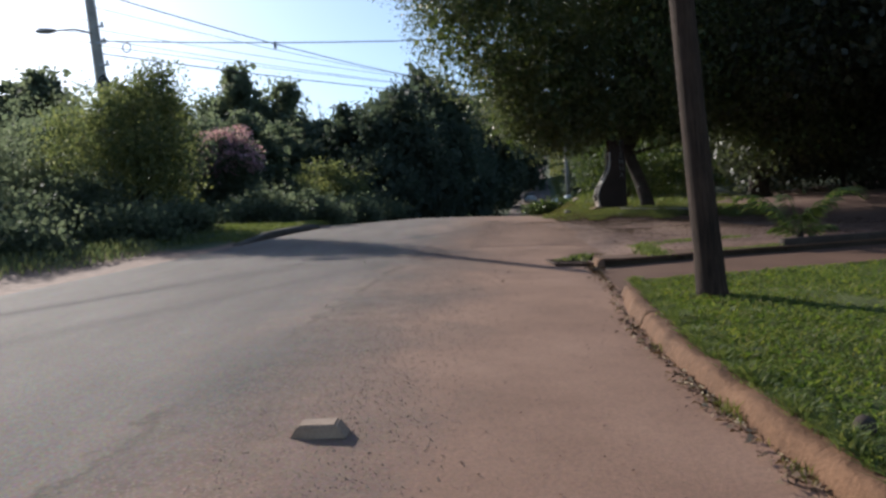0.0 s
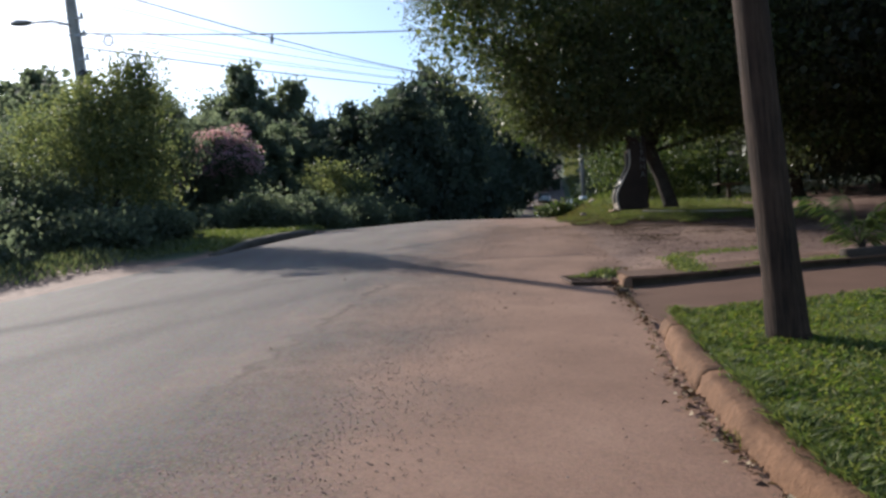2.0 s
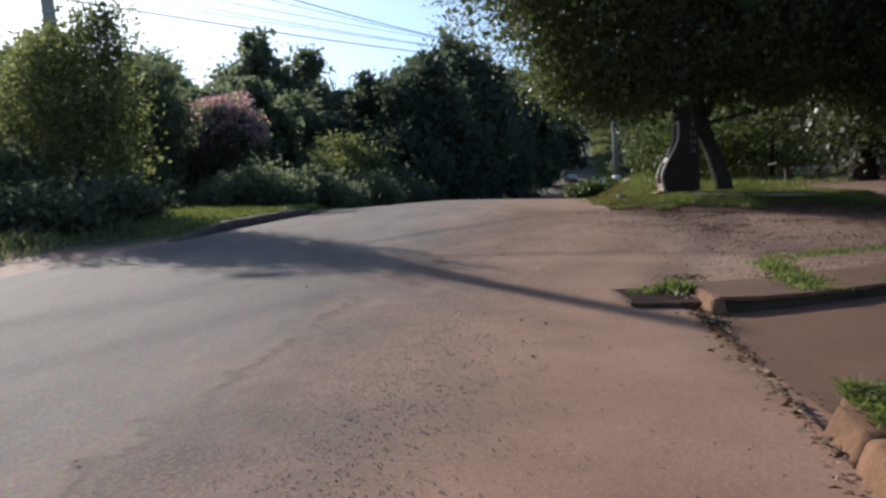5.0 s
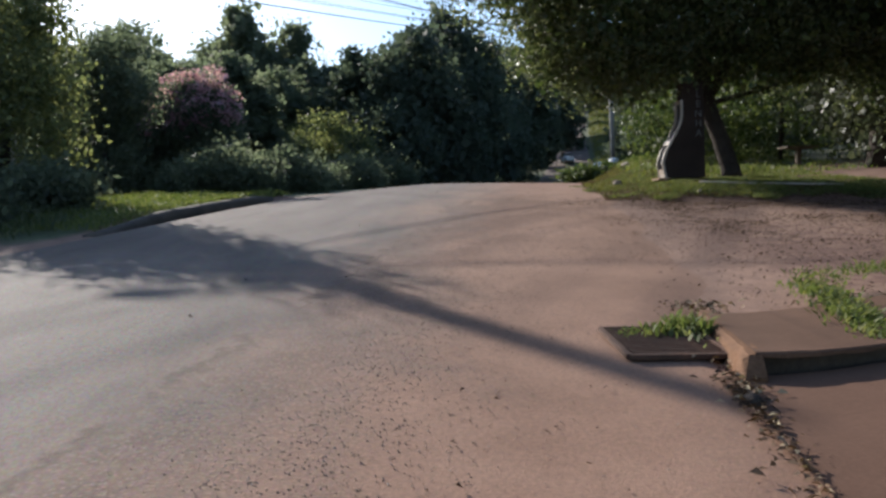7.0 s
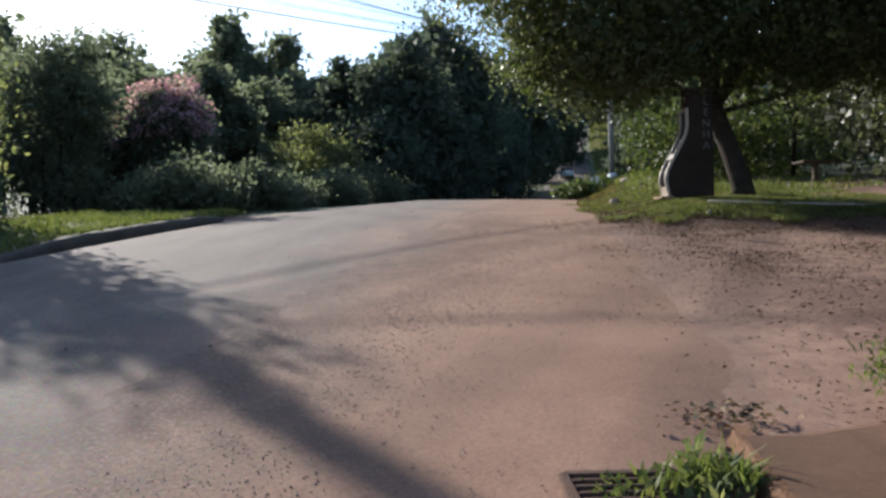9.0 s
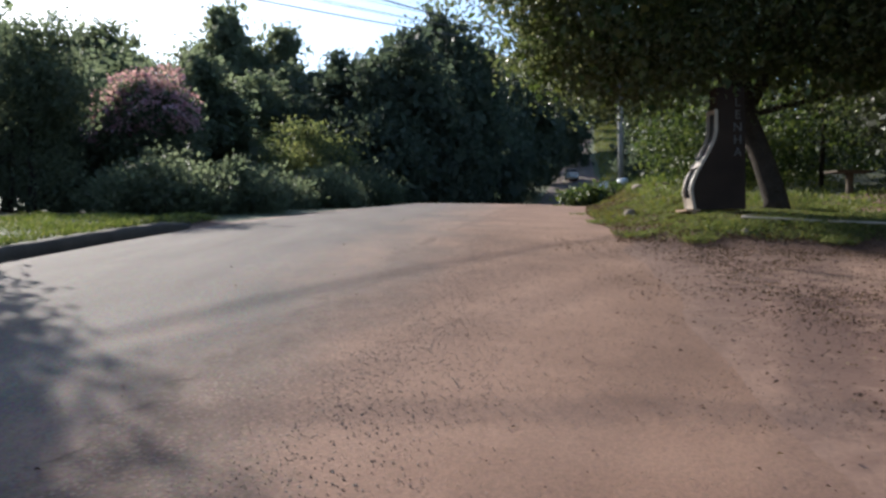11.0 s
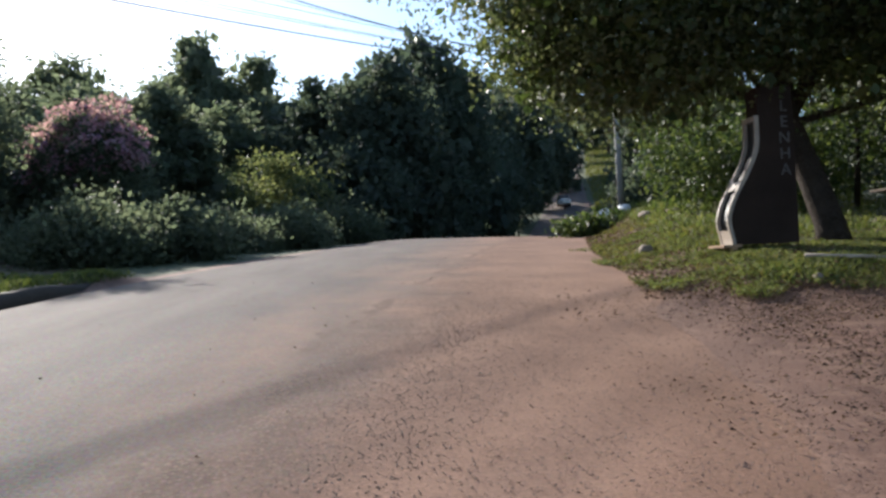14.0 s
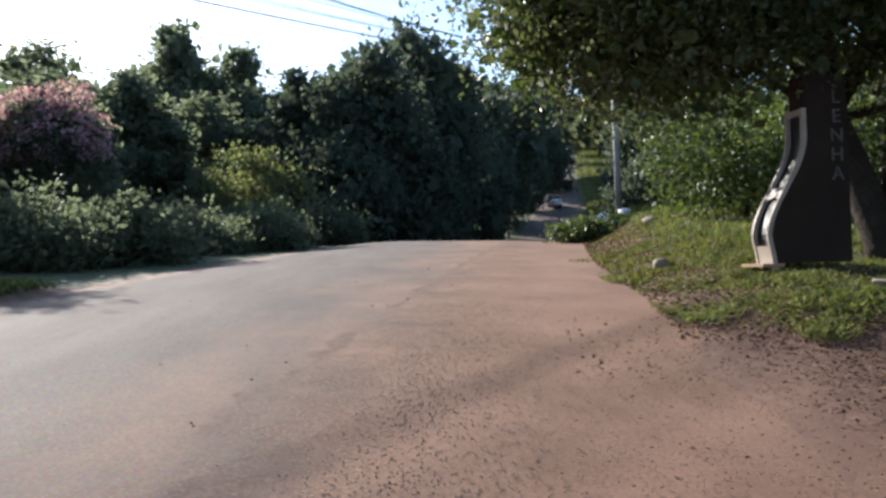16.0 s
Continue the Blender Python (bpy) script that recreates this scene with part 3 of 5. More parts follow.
v = [(x, y, z - 0.13 * (1 - float(ease((y - 17.2) / 2.2))) - 0.1 * float(ease((y - 22.8) / 1.4))) for x, y, z in v]
tagged(new("kerb_left", mesh_of("kerb_left", v, f, DARK_CONCRETE, True)), "low dark concrete kerb before a grass verge", "kerb", kind="structure")

# ---- trees, right-hand side ----
def on(x, y, dz=0.0):
    return (x, y, gh(x, y) + dz)


tree("spreading_tree", "large dark green tree with low hanging leaves over the roadside", on(6.32, 24.75, -0.05),
     [(0.02, -0.02, 0, 0.25), (0, 0, 0.22, 0.21), (-0.17, 0.1, 0.9, 0.19), (-0.42, 0.2, 1.7, 0.19), (-0.6, 0.2, 3.0, 0.16), (-0.5, 0, 5, 0.1)],
     [(-2.7, 0.1, 3.8, 2.3, 2.7, 1.9), (-2.7, 0.1, 3.8, 2.3, 2.7, 1.9), (-4.5, -1.5, 5.2, 2.5, 2.6, 2.0), (-5.6, -2.6, 7.0, 2.3, 2.4, 1.9), (1.0, -0.8, 4.3, 3.6, 3.2, 2.2), (4.2, -1.2, 4.6, 3.4, 3.2, 2.6), (-1, 0, 7.5, 5, 4.5, 3.2), (3, -1, 8, 5, 4.5, 3.5), (-2.3, -0.4, 2.5, 1.1, 1.4, 0.8), (-3.6, 0.2, 3.0, 0.9, 1.2, 0.9), (1.5, -0.7, 2.9, 2.2, 2.0, 0.9), (3.6, -0.9, 3.2, 2.2, 2.0, 1.0), (-1.2, -0.9, 2.75, 1.4, 1.0, 0.7), (0.7, -0.5, 2.5, 1.5, 1.1, 0.7), (3.9, -0.4, 2.2, 1.7, 1.2, 1.1), (5.8, -0.4, 2.3, 1.8, 1.3, 1.2)],
     CANOPY_LEAF, 7200, 36, 0.082, 11, 0.29, 16, inner=7000, inner_size=0.17, inner_leaf=GREEN_LEAF)

tree("shade_tree", "tall dark tree standing behind the side road", on(10.6, 26.8, -0.05),
     [(0, 0, 0, 0.4), (0, 0, 0.5, 0.32), (0.1, 0, 2, 0.28), (0.2, 0.1, 4, 0.22), (0, 0, 6, 0.15)],
     [(-1.6, -1, 6.5, 4.5, 4.2, 3.6), (0, -3.2, 4.6, 3.6, 3.2, 2.6), (-3.2, -3, 8.5, 3.5, 3.5, 3.0), (0.4, -0.6, 2.3, 2.0, 1.8, 2.0), (3.4, -0.8, 2.4, 2.4, 2.0, 2.1)],
     DARK_LEAF, 1300, 28, 0.2, 12, 0.42, 12, "trees beside the side road", inner=3400, inner_size=0.26)
tree("shade_tree", "tall dark tree standing behind the side road", on(14.5, 22.0, -0.05),
     [(0, 0, 0, 0.3), (0.05, 0, 0.5, 0.24), (0.1, 0, 2, 0.2), (0.3, 0.1, 4, 0.16), (0, 0, 6, 0.1)],
     [(0, 0, 6.2, 4.5, 4.5, 4.0), (-1, -3, 4.2, 3.2, 3.0, 2.4), (3, -4, 5.5, 4, 4, 3.5)],
     DARK_LEAF, 800, 26, 0.24, 13, 0.42, 12, "trees beside the side road", inner=2400, inner_size=0.28)
tree("shade_tree", "tall dark tree standing behind the lawn", on(13.5, 15.5, -0.05),
     [(0, 0, 0, 0.3), (0.05, 0, 0.5, 0.24), (0.1, 0, 2, 0.2), (-0.2, 0.1, 4, 0.16), (0, 0, 6, 0.1)],
     [(0, 0, 6.0, 4.2, 4.0, 3.6), (2, -3, 5.2, 3.6, 3.4, 3.2), (1, 1, 3.2, 2.4, 2.4, 1.6)],
     DARK_LEAF, 800, 26, 0.24, 14, 0.42, 10, "trees beside the side road", inner=2400, inner_size=0.28)
# undergrowth behind the sign and along the far right of the road
BUSHES = [(10.0, 31.8, 3.0, 4.6), (7.8, 33.5, 2.6, 2.2), (12.5, 31.0, 3.4, 5.0), (8.4, 37.5, 2.6, 4.0), (11.0, 36.5, 3.2, 6.6), (15.5, 29.5, 3.6, 3.6), (18.5, 25.0, 3.5, 3.4), (10.2, 43.0, 3.0, 4.2), (13.5, 41.0, 3.6, 5.0), (17.5, 35.0, 4.0, 5.0), (20.0, 19.0, 3.4, 3.4), (12.0, 50.0, 3.5, 5.5), (13.2, 26.4, 2.4, 3.2), (15.5, 20.5, 2.4, 2.4), (16.5, 16.5, 2.6, 2.8), (11.6, 29.0, 2.2, 3.6), (14.5, 24.0, 2.6, 3.0)]
# bushes from x 11.5 on get the darker leaf in place of shade
for i, (x, y, r, h) in enumerate(BUSHES):
    tree("bush", "green roadside bush, leaf colour chosen by sun and shade", on(x, y, -0.05), [(0, 0, 0, 0.07), (0.1, 0, h * 0.4, 0.05), (0, 0.1, h * 0.7, 0.03)],
         [(0, 0, h * 0.5, r * 0.75, r * 0.75, h * 0.5), (r * 0.4, -r * 0.3, h * 0.35, r * 0.5, r * 0.5, h * 0.36), (-r * 0.4, -r * 0.1, h * 0.6, r * 0.45, r * 0.5, h * 0.4)],
         GREEN_LEAF if x < 11.5 else DARK_LEAF, 270, 26, 0.13, 30 + i, 0.26, 6, "roadside bushes", category="bush")

# ---- trees, left-hand side ----
tree("flowering_bush", "tall round bush with pink flowers on top", on(-9.9, 37.0, -0.05), [(0, 0, 0, 0.12), (0.1, 0, 1.2, 0.09), (0, 0, 2.4, 0.05)],
     [(0, 0, 2.6, 1.75, 1.7, 1.7), (0, 0, 1.2, 1.5, 1.4, 1.1), (0.5, 0, 3.6, 1.0, 1.0, 0.8), (-0.6, 0, 3.5, 1.0, 1.0, 0.8)], HAZY_LEAF, 460, 30, 0.16, 21, 0.26, 8, category="bush")
pink = bpy.data.objects["flowering_bush"]
rng = np.random.default_rng(22)
pts, _ = crown_points(rng, [(-0.8, 0, 4.0, 0.7, 0.9, 0.7), (0.6, -0.2, 4.25, 0.7, 0.9, 0.6), (-0.1, -0.3, 4.1, 0.7, 0.9, 0.5), (1.3, -0.5, 3.3, 0.6, 0.8, 0.8), (-1.4, -0.5, 3.1, 0.5, 0.8, 0.9), (0, -1.0, 3.2, 1.3, 0.7, 0.9)], 230, 20, 0.14)
tagged(part("flower_cover", quads_mesh("flower_cover", leaf_quads(rng, pts, 0.12, 0.8), PINK_PETAL), pink, "pink flower clusters"), kind="stuff")
tree("roadside_shrub", "sparse yellow-green shrub at the road's edge", on(-6.2, 44.5, -0.05), [(0, 0, 0, 0.08), (0.1, 0, 1.2, 0.06), (0, 0, 2.4, 0.03)],
     [(-0.6, 0, 2.6, 1.4, 1.2, 1.3), (0.9, 0, 2.2, 1.3, 1.2, 1.2), (-0.2, -0.4, 1.0, 1.9, 1.2, 0.9), (0.1, 0, 3.3, 0.8, 0.8, 0.6)], HEDGE_LEAF, 230, 24, 0.17, 23, 0.28, 10, category="bush")
tree("tall_hedge", "tall sunlit yellow-green hedge bush beside the pole", on(-8.05, 21.3, -0.05), [(0, 0, 0, 0.1), (0.1, 0, 1.5, 0.08), (0, 0, 3.4, 0.04)],
     [(0.1, 0, 2.7, 1.2, 1.2, 1.5), (-1.2, 0.1, 2.0, 1.2, 1.2, 1.6), (0.85, -0.2, 1.5, 0.8, 0.8, 1.2), (0.55, 0, 3.75, 0.6, 0.7, 0.75), (-0.5, 0, 3.3, 0.7, 0.8, 0.6)], HEDGE_LEAF, 650, 30, 0.11, 24, 0.28, 12, category="bush")
for i, (x, y, r, h) in enumerate([(-6.6, 32.0, 1.2, 1.1), (-5.7, 30.3, 0.8, 0.9), (-7.9, 31.2, 1.0, 1.0), (-5.2, 35.0, 1.1, 1.0), (-4.6, 39.0, 1.2, 1.3), (-9.6, 17.6, 1.1, 1.3), (-12.2, 16.6, 1.4, 1.8), (-10.9, 21.0, 1.5, 2.4), (-8.8, 20.2, 0.9, 1.5), (-7.1, 18.4, 0.7, 0.55), (-8.3, 15.6, 0.8, 0.6), (-6.4, 19.8, 0.5, 0.6), (-12.8, 19.5, 1.7, 3.4), (-14.5, 22.5, 2.0, 5.0), (-11.5, 25.0, 1.8, 4.6), (-12.0, 32.5, 1.9, 4.4), (-15.0, 29.0, 2.2, 5.2), (-7.2, 40.0, 1.2, 1.5), (-4.6, 46.5, 1.5, 2.6), (-8.4, 46.5, 1.8, 3.2), (-6.4, 29.4, 1.2, 1.4), (-5.0, 31.0, 1.0, 1.3), (-3.9, 36.5, 0.9, 1.0), (-3.3, 43.0, 1.1, 1.6)]):
    tree("hedge_bush", "grey-green bush of the roadside hedge", on(x, y, -0.05), [(0, 0, 0, 0.06), (0.1, 0, h * 0.4, 0.05), (0, 0.1, h * 0.7, 0.03)],
         [(0, 0, h * 0.36, r * 0.8, r * 0.8, h * 0.36), (r * 0.7, -r * 0.3, h * 0.3, r * 0.45, r * 0.5, h * 0.3), (-r * 0.65, -r * 0.1, h * 0.42, r * 0.4, r * 0.5, h * 0.34), (r * 0.15 * (-1) ** i, 0, h * 0.78, r * 0.3, r * 0.35, h * 0.24), (-r * 0.3 * (-1) ** i, r * 0.2, h * 0.66, r * 0.28, r * 0.3, h * 0.2)],
         HAZY_LEAF, 250, 24, 0.13, 60 + i, 0.34, 9, "hedge bushes", category="bush")

tree("verge_tree", "slender pale tree with a loose crown above the hedge", on(-11.3, 32.3, -0.05), [(0, 0, 0, 0.13), (0.05, 0, 1.0, 0.1), (-0.05, 0.1, 2.4, 0.08), (0.1, 0, 4.2, 0.05)],
     [(0, 0, 3.6, 1.7, 1.6, 1.3), (0.9, -0.3, 3.0, 1.2, 1.1, 0.9), (-1.0, 0.2, 4.2, 1.2, 1.2, 0.9), (0.3, 0, 4.9, 1.0, 1.0, 0.6)], HAZY_LEAF, 420, 26, 0.15, 25, 0.28, 10)

# ---- woods ----
def wood_tree(seed, leaf, h, r, size, label):
    rg = np.random.default_rng(seed)
    blobs = [(0, 0, h * 0.55, r * 0.62, r * 0.62, h * 0.28)]
    for k in range(11):
        a = 2.4 * k + rg.uniform(-0.5, 0.5)
        lv = 0.34 + 0.5 * k / 10
        q = r * rg.uniform(0.45, 0.85) * (1.15 - 0.75 * k / 10)
        s = rg.uniform(0.24, 0.42) * (1.1 - 0.35 * k / 10)
        blobs.append((q * math.cos(a), q * math.sin(a), h * lv, r * s, r * s, h * rg.uniform(0.07, 0.13)))
    blobs.append((rg.uniform(-0.2, 0.2) * r, 0, h * 0.9, r * 0.26, r * 0.26, h * 0.1))
    return tree("wood_tree", label, (0, 0, 0), [(0, 0, 0, h * 0.028), (0.05, 0, h * 0.05, h * 0.022), (0.1, 0, h * 0.3, h * 0.018), (0, 0.1, h * 0.6, h * 0.012), (0, 0, h * 0.8, h * 0.006)],
                blobs, leaf, 470, 20, size * 1.12, seed, r * 0.11, 12, "trees of the wood", inner=330, inner_size=0.65, inner_leaf=leaf)


def undergrowth(seed, leaf, h, r, label):
    return tree("undergrowth_bush", label, (0, 0, 0), [(0, 0, 0, 0.08), (0.1, 0, h * 0.4, 0.06), (0, 0.1, h * 0.7, 0.03)],
                [(0, 0, h * 0.42, r * 0.85, r * 0.8, h * 0.45), (r * 0.5, -r * 0.3, h * 0.4, r * 0.5, r * 0.5, h * 0.4), (-r * 0.5, -r * 0.1, h * 0.55, r * 0.5, r * 0.5, h * 0.42), (0.1 * r, 0, h * 0.8, r * 0.4, r * 0.4, h * 0.22)],
                leaf, 200, 19, 0.29, seed, 0.3, 6, "undergrowth of the wood", category="bush", inner=120, inner_size=0.5, inner_leaf=leaf)


LOW = [undergrowth(51, WOOD_LEAF, 4.0, 2.6, "dense dark undergrowth bush below the trees"), undergrowth(52, HAZY_LEAF, 4.0, 2.4, "grey-green undergrowth bush below the trees"), undergrowth(53, WOOD_LEAF, 4.0, 2.3, "ragged dark undergrowth bush below the trees")]
# kind, x, y, height
THICKET = [(0, -3.6, 47.5, 4.2), (2, -2.2, 49.0, 4.6), (0, -5.6, 49.5, 4.5), (2, -1.6, 53.0, 5.0), (0, -1.2, 58.0, 6.0), (2, -0.6, 65.0, 7.5), (0, 0.6, 74.0, 9.0), (2, 3.2, 88.0, 10.0), (0, -2.4, 61.0, 7.0), (0, 6.0, 100.0, 10.0), (2, 9.5, 115.0, 9.0), (0, 13.5, 133.0, 10.0), (2, 15.0, 150.0, 11.0), (1, 26.0, 120.0, 6.0), (1, 30.0, 140.0, 7.0), (2, 34.0, 160.0, 8.0), (0, 31.0, 230.0, 13.0), (1, 36.0, 240.0, 14.0), (2, 27.0, 222.0, 13.0), (0, 41.0, 236.0, 14.0), (1, 30.0, 200.0, 9.0), (0, 34.0, 212.0, 11.0), (1, -7.6, 49.5, 4.2), (1, -10.0, 46.0, 4.4), (1, -12.4, 43.0, 4.6), (0, -12.0, 49.0, 5.5), (1, -15.0, 42.0, 5.0), (1, -13.6, 37.5, 4.6), (1, -17.0, 33.0, 4.6), (1, -19.5, 38.0, 5.5), (1, -16.5, 46.0, 6.0), (1, -20.0, 27.0, 4.6), (1, -17.5, 24.5, 4.2), (1, -23.0, 30.0, 5.5), (1, -22.0, 36.0, 5.5), (1, -26.0, 45.0, 6.5), (1, -16.5, 19.5, 3.6), (1, -21.0, 21.0, 4.5), (1, -18.0, 14.0, 3.6), (0, -8.0, 53.0, 6.0), (0, -3.5, 55.0, 6.5),
           (2, 11.2, 57.0, 4.5), (0, 13.5, 64.0, 5.5), (2, 16.0, 72.0, 6.0), (0, 19.5, 82.0, 6.5), (2, 23.5, 95.0, 8.0), (0, 17.5, 48.0, 5.0), (2, 20.5, 41.0, 5.5), (0, 19.5, 33.5, 5.0), (2, 21.5, 26.0, 5.0), (0, 19.0, 22.0, 4.0), (2, 22.0, 16.5, 4.5), (0, 18.5, 17.0, 3.8), (2, 17.5, 12.5, 3.4), (0, 20.5, 8.5, 4.0)]
for i, (k, x, y, h) in enumerate(THICKET):
    copy_thing(LOW[k], pose(x, y, gh(x, y) - 0.1, 0, 0, (i * 67) % 360) @ Matrix.Diagonal((0.6 + 0.1 * h, 0.6 + 0.1 * h, h / 4, 1)))
KINDS = [wood_tree(41, HAZY_LEAF, 12, 4.2, 0.3, "tall broad-leaved tree in the roadside wood"), wood_tree(42, WOOD_LEAF, 12, 4.6, 0.3, "dense dark tree in the roadside wood"), wood_tree(43, HAZY_LEAF, 12, 3.6, 0.34, "tall narrow tree in the roadside wood"), wood_tree(44, WOOD_LEAF, 12, 4.0, 0.34, "dark rounded tree in the roadside wood")]


def far_tree(seed, label):
    rg = np.random.default_rng(seed)
    blobs = [(0, 0, 6, 2.6, 2.6, 4.2)] + [(rg.uniform(-2.4, 2.4), rg.uniform(-2.4, 2.4), rg.uniform(3, 10), rg.uniform(1, 1.8), rg.uniform(1, 1.8), rg.uniform(0.9, 1.6)) for k in range(9)]
    return tree("far_tree", label, (0, 0, 0), [(0, 0, 0, 0.3), (0.1, 0, 4, 0.2), (0, 0, 9, 0.08)], blobs, WOOD_LEAF, 190, 16, 0.6, seed, 0.5, 6, "far trees on the hill", inner=110, inner_size=0.9, inner_leaf=WOOD_LEAF)


FAR = [far_tree(46, "distant dark tree on the hillside"), far_tree(47, "distant rounded tree on the hillside")]
# kind, x, y, top height, width scale
WOOD = [(1, -2.6, 50.5, 13.0, 0.85), (3, -5.8, 52.5, 12.2, 1.0), (1, -0.5, 56.0, 15.5, 0.9), (3, -2.6, 57.0, 14.4, 0.8), (3, -7.6, 56.5, 12.2, 1.0), (1, -5.0, 61.0, 14.5, 1.1), (3, -1.2, 64.0, 15.6, 0.85), (1, 0.2, 74.0, 17.5, 0.9), (3, 2.4, 88.0, 20.0, 0.9),
        (2, -15.6, 63.0, 18.2, 1.0), (0, -12.9, 65.0, 17.4, 0.9), (0, -18.5, 66.0, 16.6, 1.1), (2, -10.6, 60.0, 13.4, 1.0), (0, -22.0, 60.0, 16.2, 1.15), (2, -26.3, 53.5, 16.0, 1.2), (0, -30.5, 56.0, 16.2, 1.2),
        (0, -13.2, 47.0, 10.8, 1.0), (2, -12.4, 41.0, 9.4, 1.0), (0, -16.2, 43.0, 10.4, 1.1), (2, -11.0, 45.0, 10.6, 0.9), (0, -14.6, 36.5, 8.6, 0.8), (2, -17.0, 50.0, 12.2, 1.1), (0, -10.2, 52.5, 11.2, 1.0), (2, -20.5, 44.0, 11.0, 1.0), (0, -24.5, 41.0, 11.0, 1.1), (2, -18.0, 37.0, 9.2, 0.9), (0, -29.0, 40.0, 12.0, 1.1), (2, -21.0, 31.0, 9.0, 0.9), (0, -25.0, 33.0, 10.0, 1.0),
        (1, 15.5, 58.0, 12.0, 1.0), (1, 20.5, 50.0, 13.0, 1.1), (3, 19.0, 68.0, 14.0, 1.1), (1, 24.0, 40.0, 13.0, 1.2), (3, 25.0, 30.0, 12.5, 1.2), (1, 23.0, 84.0, 18.0, 1.1), (3, 28.0, 100.0, 21.0, 1.2), (1, 20.0, 30.0, 12.5, 1.0), (3, 24.0, 20.0, 12.0, 1.1), (1, 19.0, 12.5, 11.0, 1.0), (3, 23.0, 5.0, 11.0, 1.1),
        (1, 4.0, 104.0, 24.0, 1.0), (3, 4.6, 93.0, 21.0, 1.2), (1, 7.6, 117.0, 26.0, 1.3), (3, 10.2, 138.0, 32.0, 1.4), (1, 2.0, 82.0, 18.5, 1.1), (3, 0.0, 112.0, 25.0, 1.1), (1, 7.0, 132.0, 30.0, 1.1), (3, 20.0, 190.0, 47.0, 1.0), (1, 25.0, 228.0, 57.0, 1.2), (3, 16.0, 176.0, 42.0, 1.0), (0, 36.0, 192.0, 48.0, 1.2), (2, 30.0, 182.0, 42.0, 1.0), (3, -3.0, 96.0, 21.0, 1.2), (1, 16.0, 78.0, 15.0, 0.8), (3, 19.5, 95.0, 18.0, 0.9), (1, 25.0, 112.0, 23.0, 1.0), (3, 30.0, 150.0, 34.0, 1.2), (1, 22.0, 262.0, 56.0, 1.6), (0, 40.0, 275.0, 58.0, 1.7), (3, 30.0, 205.0, 42.0, 1.2), (1, 13.5, 68.0, 13.0, 0.7), (0, -8.0, 90.0, 18.5, 1.2), (0, -20.0, 85.0, 19.0, 1.2), (0, -33.0, 75.0, 18.0, 1.3), (1, 34.0, 128.0, 29.0, 1.3), (3, 7.0, 150.0, 33.0, 1.2), (1, 40.0, 170.0, 40.0, 1.4), (0, 12.0, 215.0, 45.0, 1.5), (1, 34.0, 235.0, 48.0, 1.6), (0, 50.0, 225.0, 50.0, 1.6)]
for i, (k, x, y, top, w) in enumerate(WOOD):
    g = gh(x, y) - 0.1
    s = (top - g) / 12.2
    copy_thing(FAR[k % 2] if y > 80 else KINDS[k], pose(x, y, g, 0, 0, (i * 77) % 360) @ Matrix.Diagonal((w * (0.6 + 0.4 * s), w * (0.6 + 0.4 * s), s, 1)))
for o in KINDS + LOW + FAR:
    for c in o.children:
        bpy.data.objects.remove(c)
    bpy.data.objects.remove(o)

# a bare, thin-leaved tree on the skyline
def bare_tree():
    rg = random.Random(5)
    g = gh(-14.5, 97)
    ob = thing("bare_tree", "thin pale tree with bare twigs on the skyline", "tree", (-14.5, 97, g - 0.1))
    h = 21.6 - g
    pieces = [tube([(0, 0, 0), (0.2, 0, h * 0.35), (0, 0, h * 0.6)], [0.3, 0.24, 0.15], 8)]
    ends = []
    for i in range(16):
        a, e = rg.uniform(0, 6.28), rg.uniform(0.8, 2.6)
        s = Vector((0, 0, h * rg.uniform(0.35, 0.6)))
        m1 = s + Vector((math.cos(a) * e * 0.6, math.sin(a) * e * 0.6, h * 0.15))
        t1 = s + Vector((math.cos(a) * e, math.sin(a) * e, h * rg.uniform(0.28, 0.4)))
        pieces.append(tube([s, m1, t1], [0.11, 0.07, 0.03], 5))
        for q in range(4):
            t2 = t1 + Vector((rg.uniform(-0.7, 0.7), rg.uniform(-0.7, 0.7), rg.uniform(-0.1, 0.9)))
            pieces.append(tube([m1.lerp(t1, 0.6), t2], [0.04, 0.02], 4))
            ends.append(t2)
    v, f = joined(pieces)
    part("trunk", mesh_of("trunk", v, f, BARK, True), ob)
    rng = np.random.default_rng(6)
    pts = np.repeat(np.array([tuple(e) for e in ends]), 9, 0) + rng.normal(size=(len(ends) * 9, 3)) * 0.25
    part("crown", quads_mesh("crown", leaf_quads(rng, pts, 0.2, 0.5), DRY_GRASS), ob, "sparse dry leaves")


bare_tree()

# ---- poles and wires ----
def wooden_pole():
    ob = thing("utility_pole", "leaning dark weathered wooden utility pole on the lawn", "pole", on(2.42, 7.32, LAWN_RISE - 0.05))
    rng = random.Random(4)
    zs = [0, 0.12, 0.5, 1.0, 1.6, 2.3, 3.2, 4.4, 6, 8]
    pts = [(-0.042 * z + 0.01 * rng.uniform(-1, 1), 0.03 * z, z) for z in zs]
    v, f = tube(pts, [0.155, 0.14, 0.128, 0.122, 0.118, 0.114, 0.11, 0.105, 0.1, 0.09], 18, 0.025, 4)
    part("shaft", mesh_of("shaft", v, f, POLE_WOOD, True), ob)
    return ob


wooden_pole()


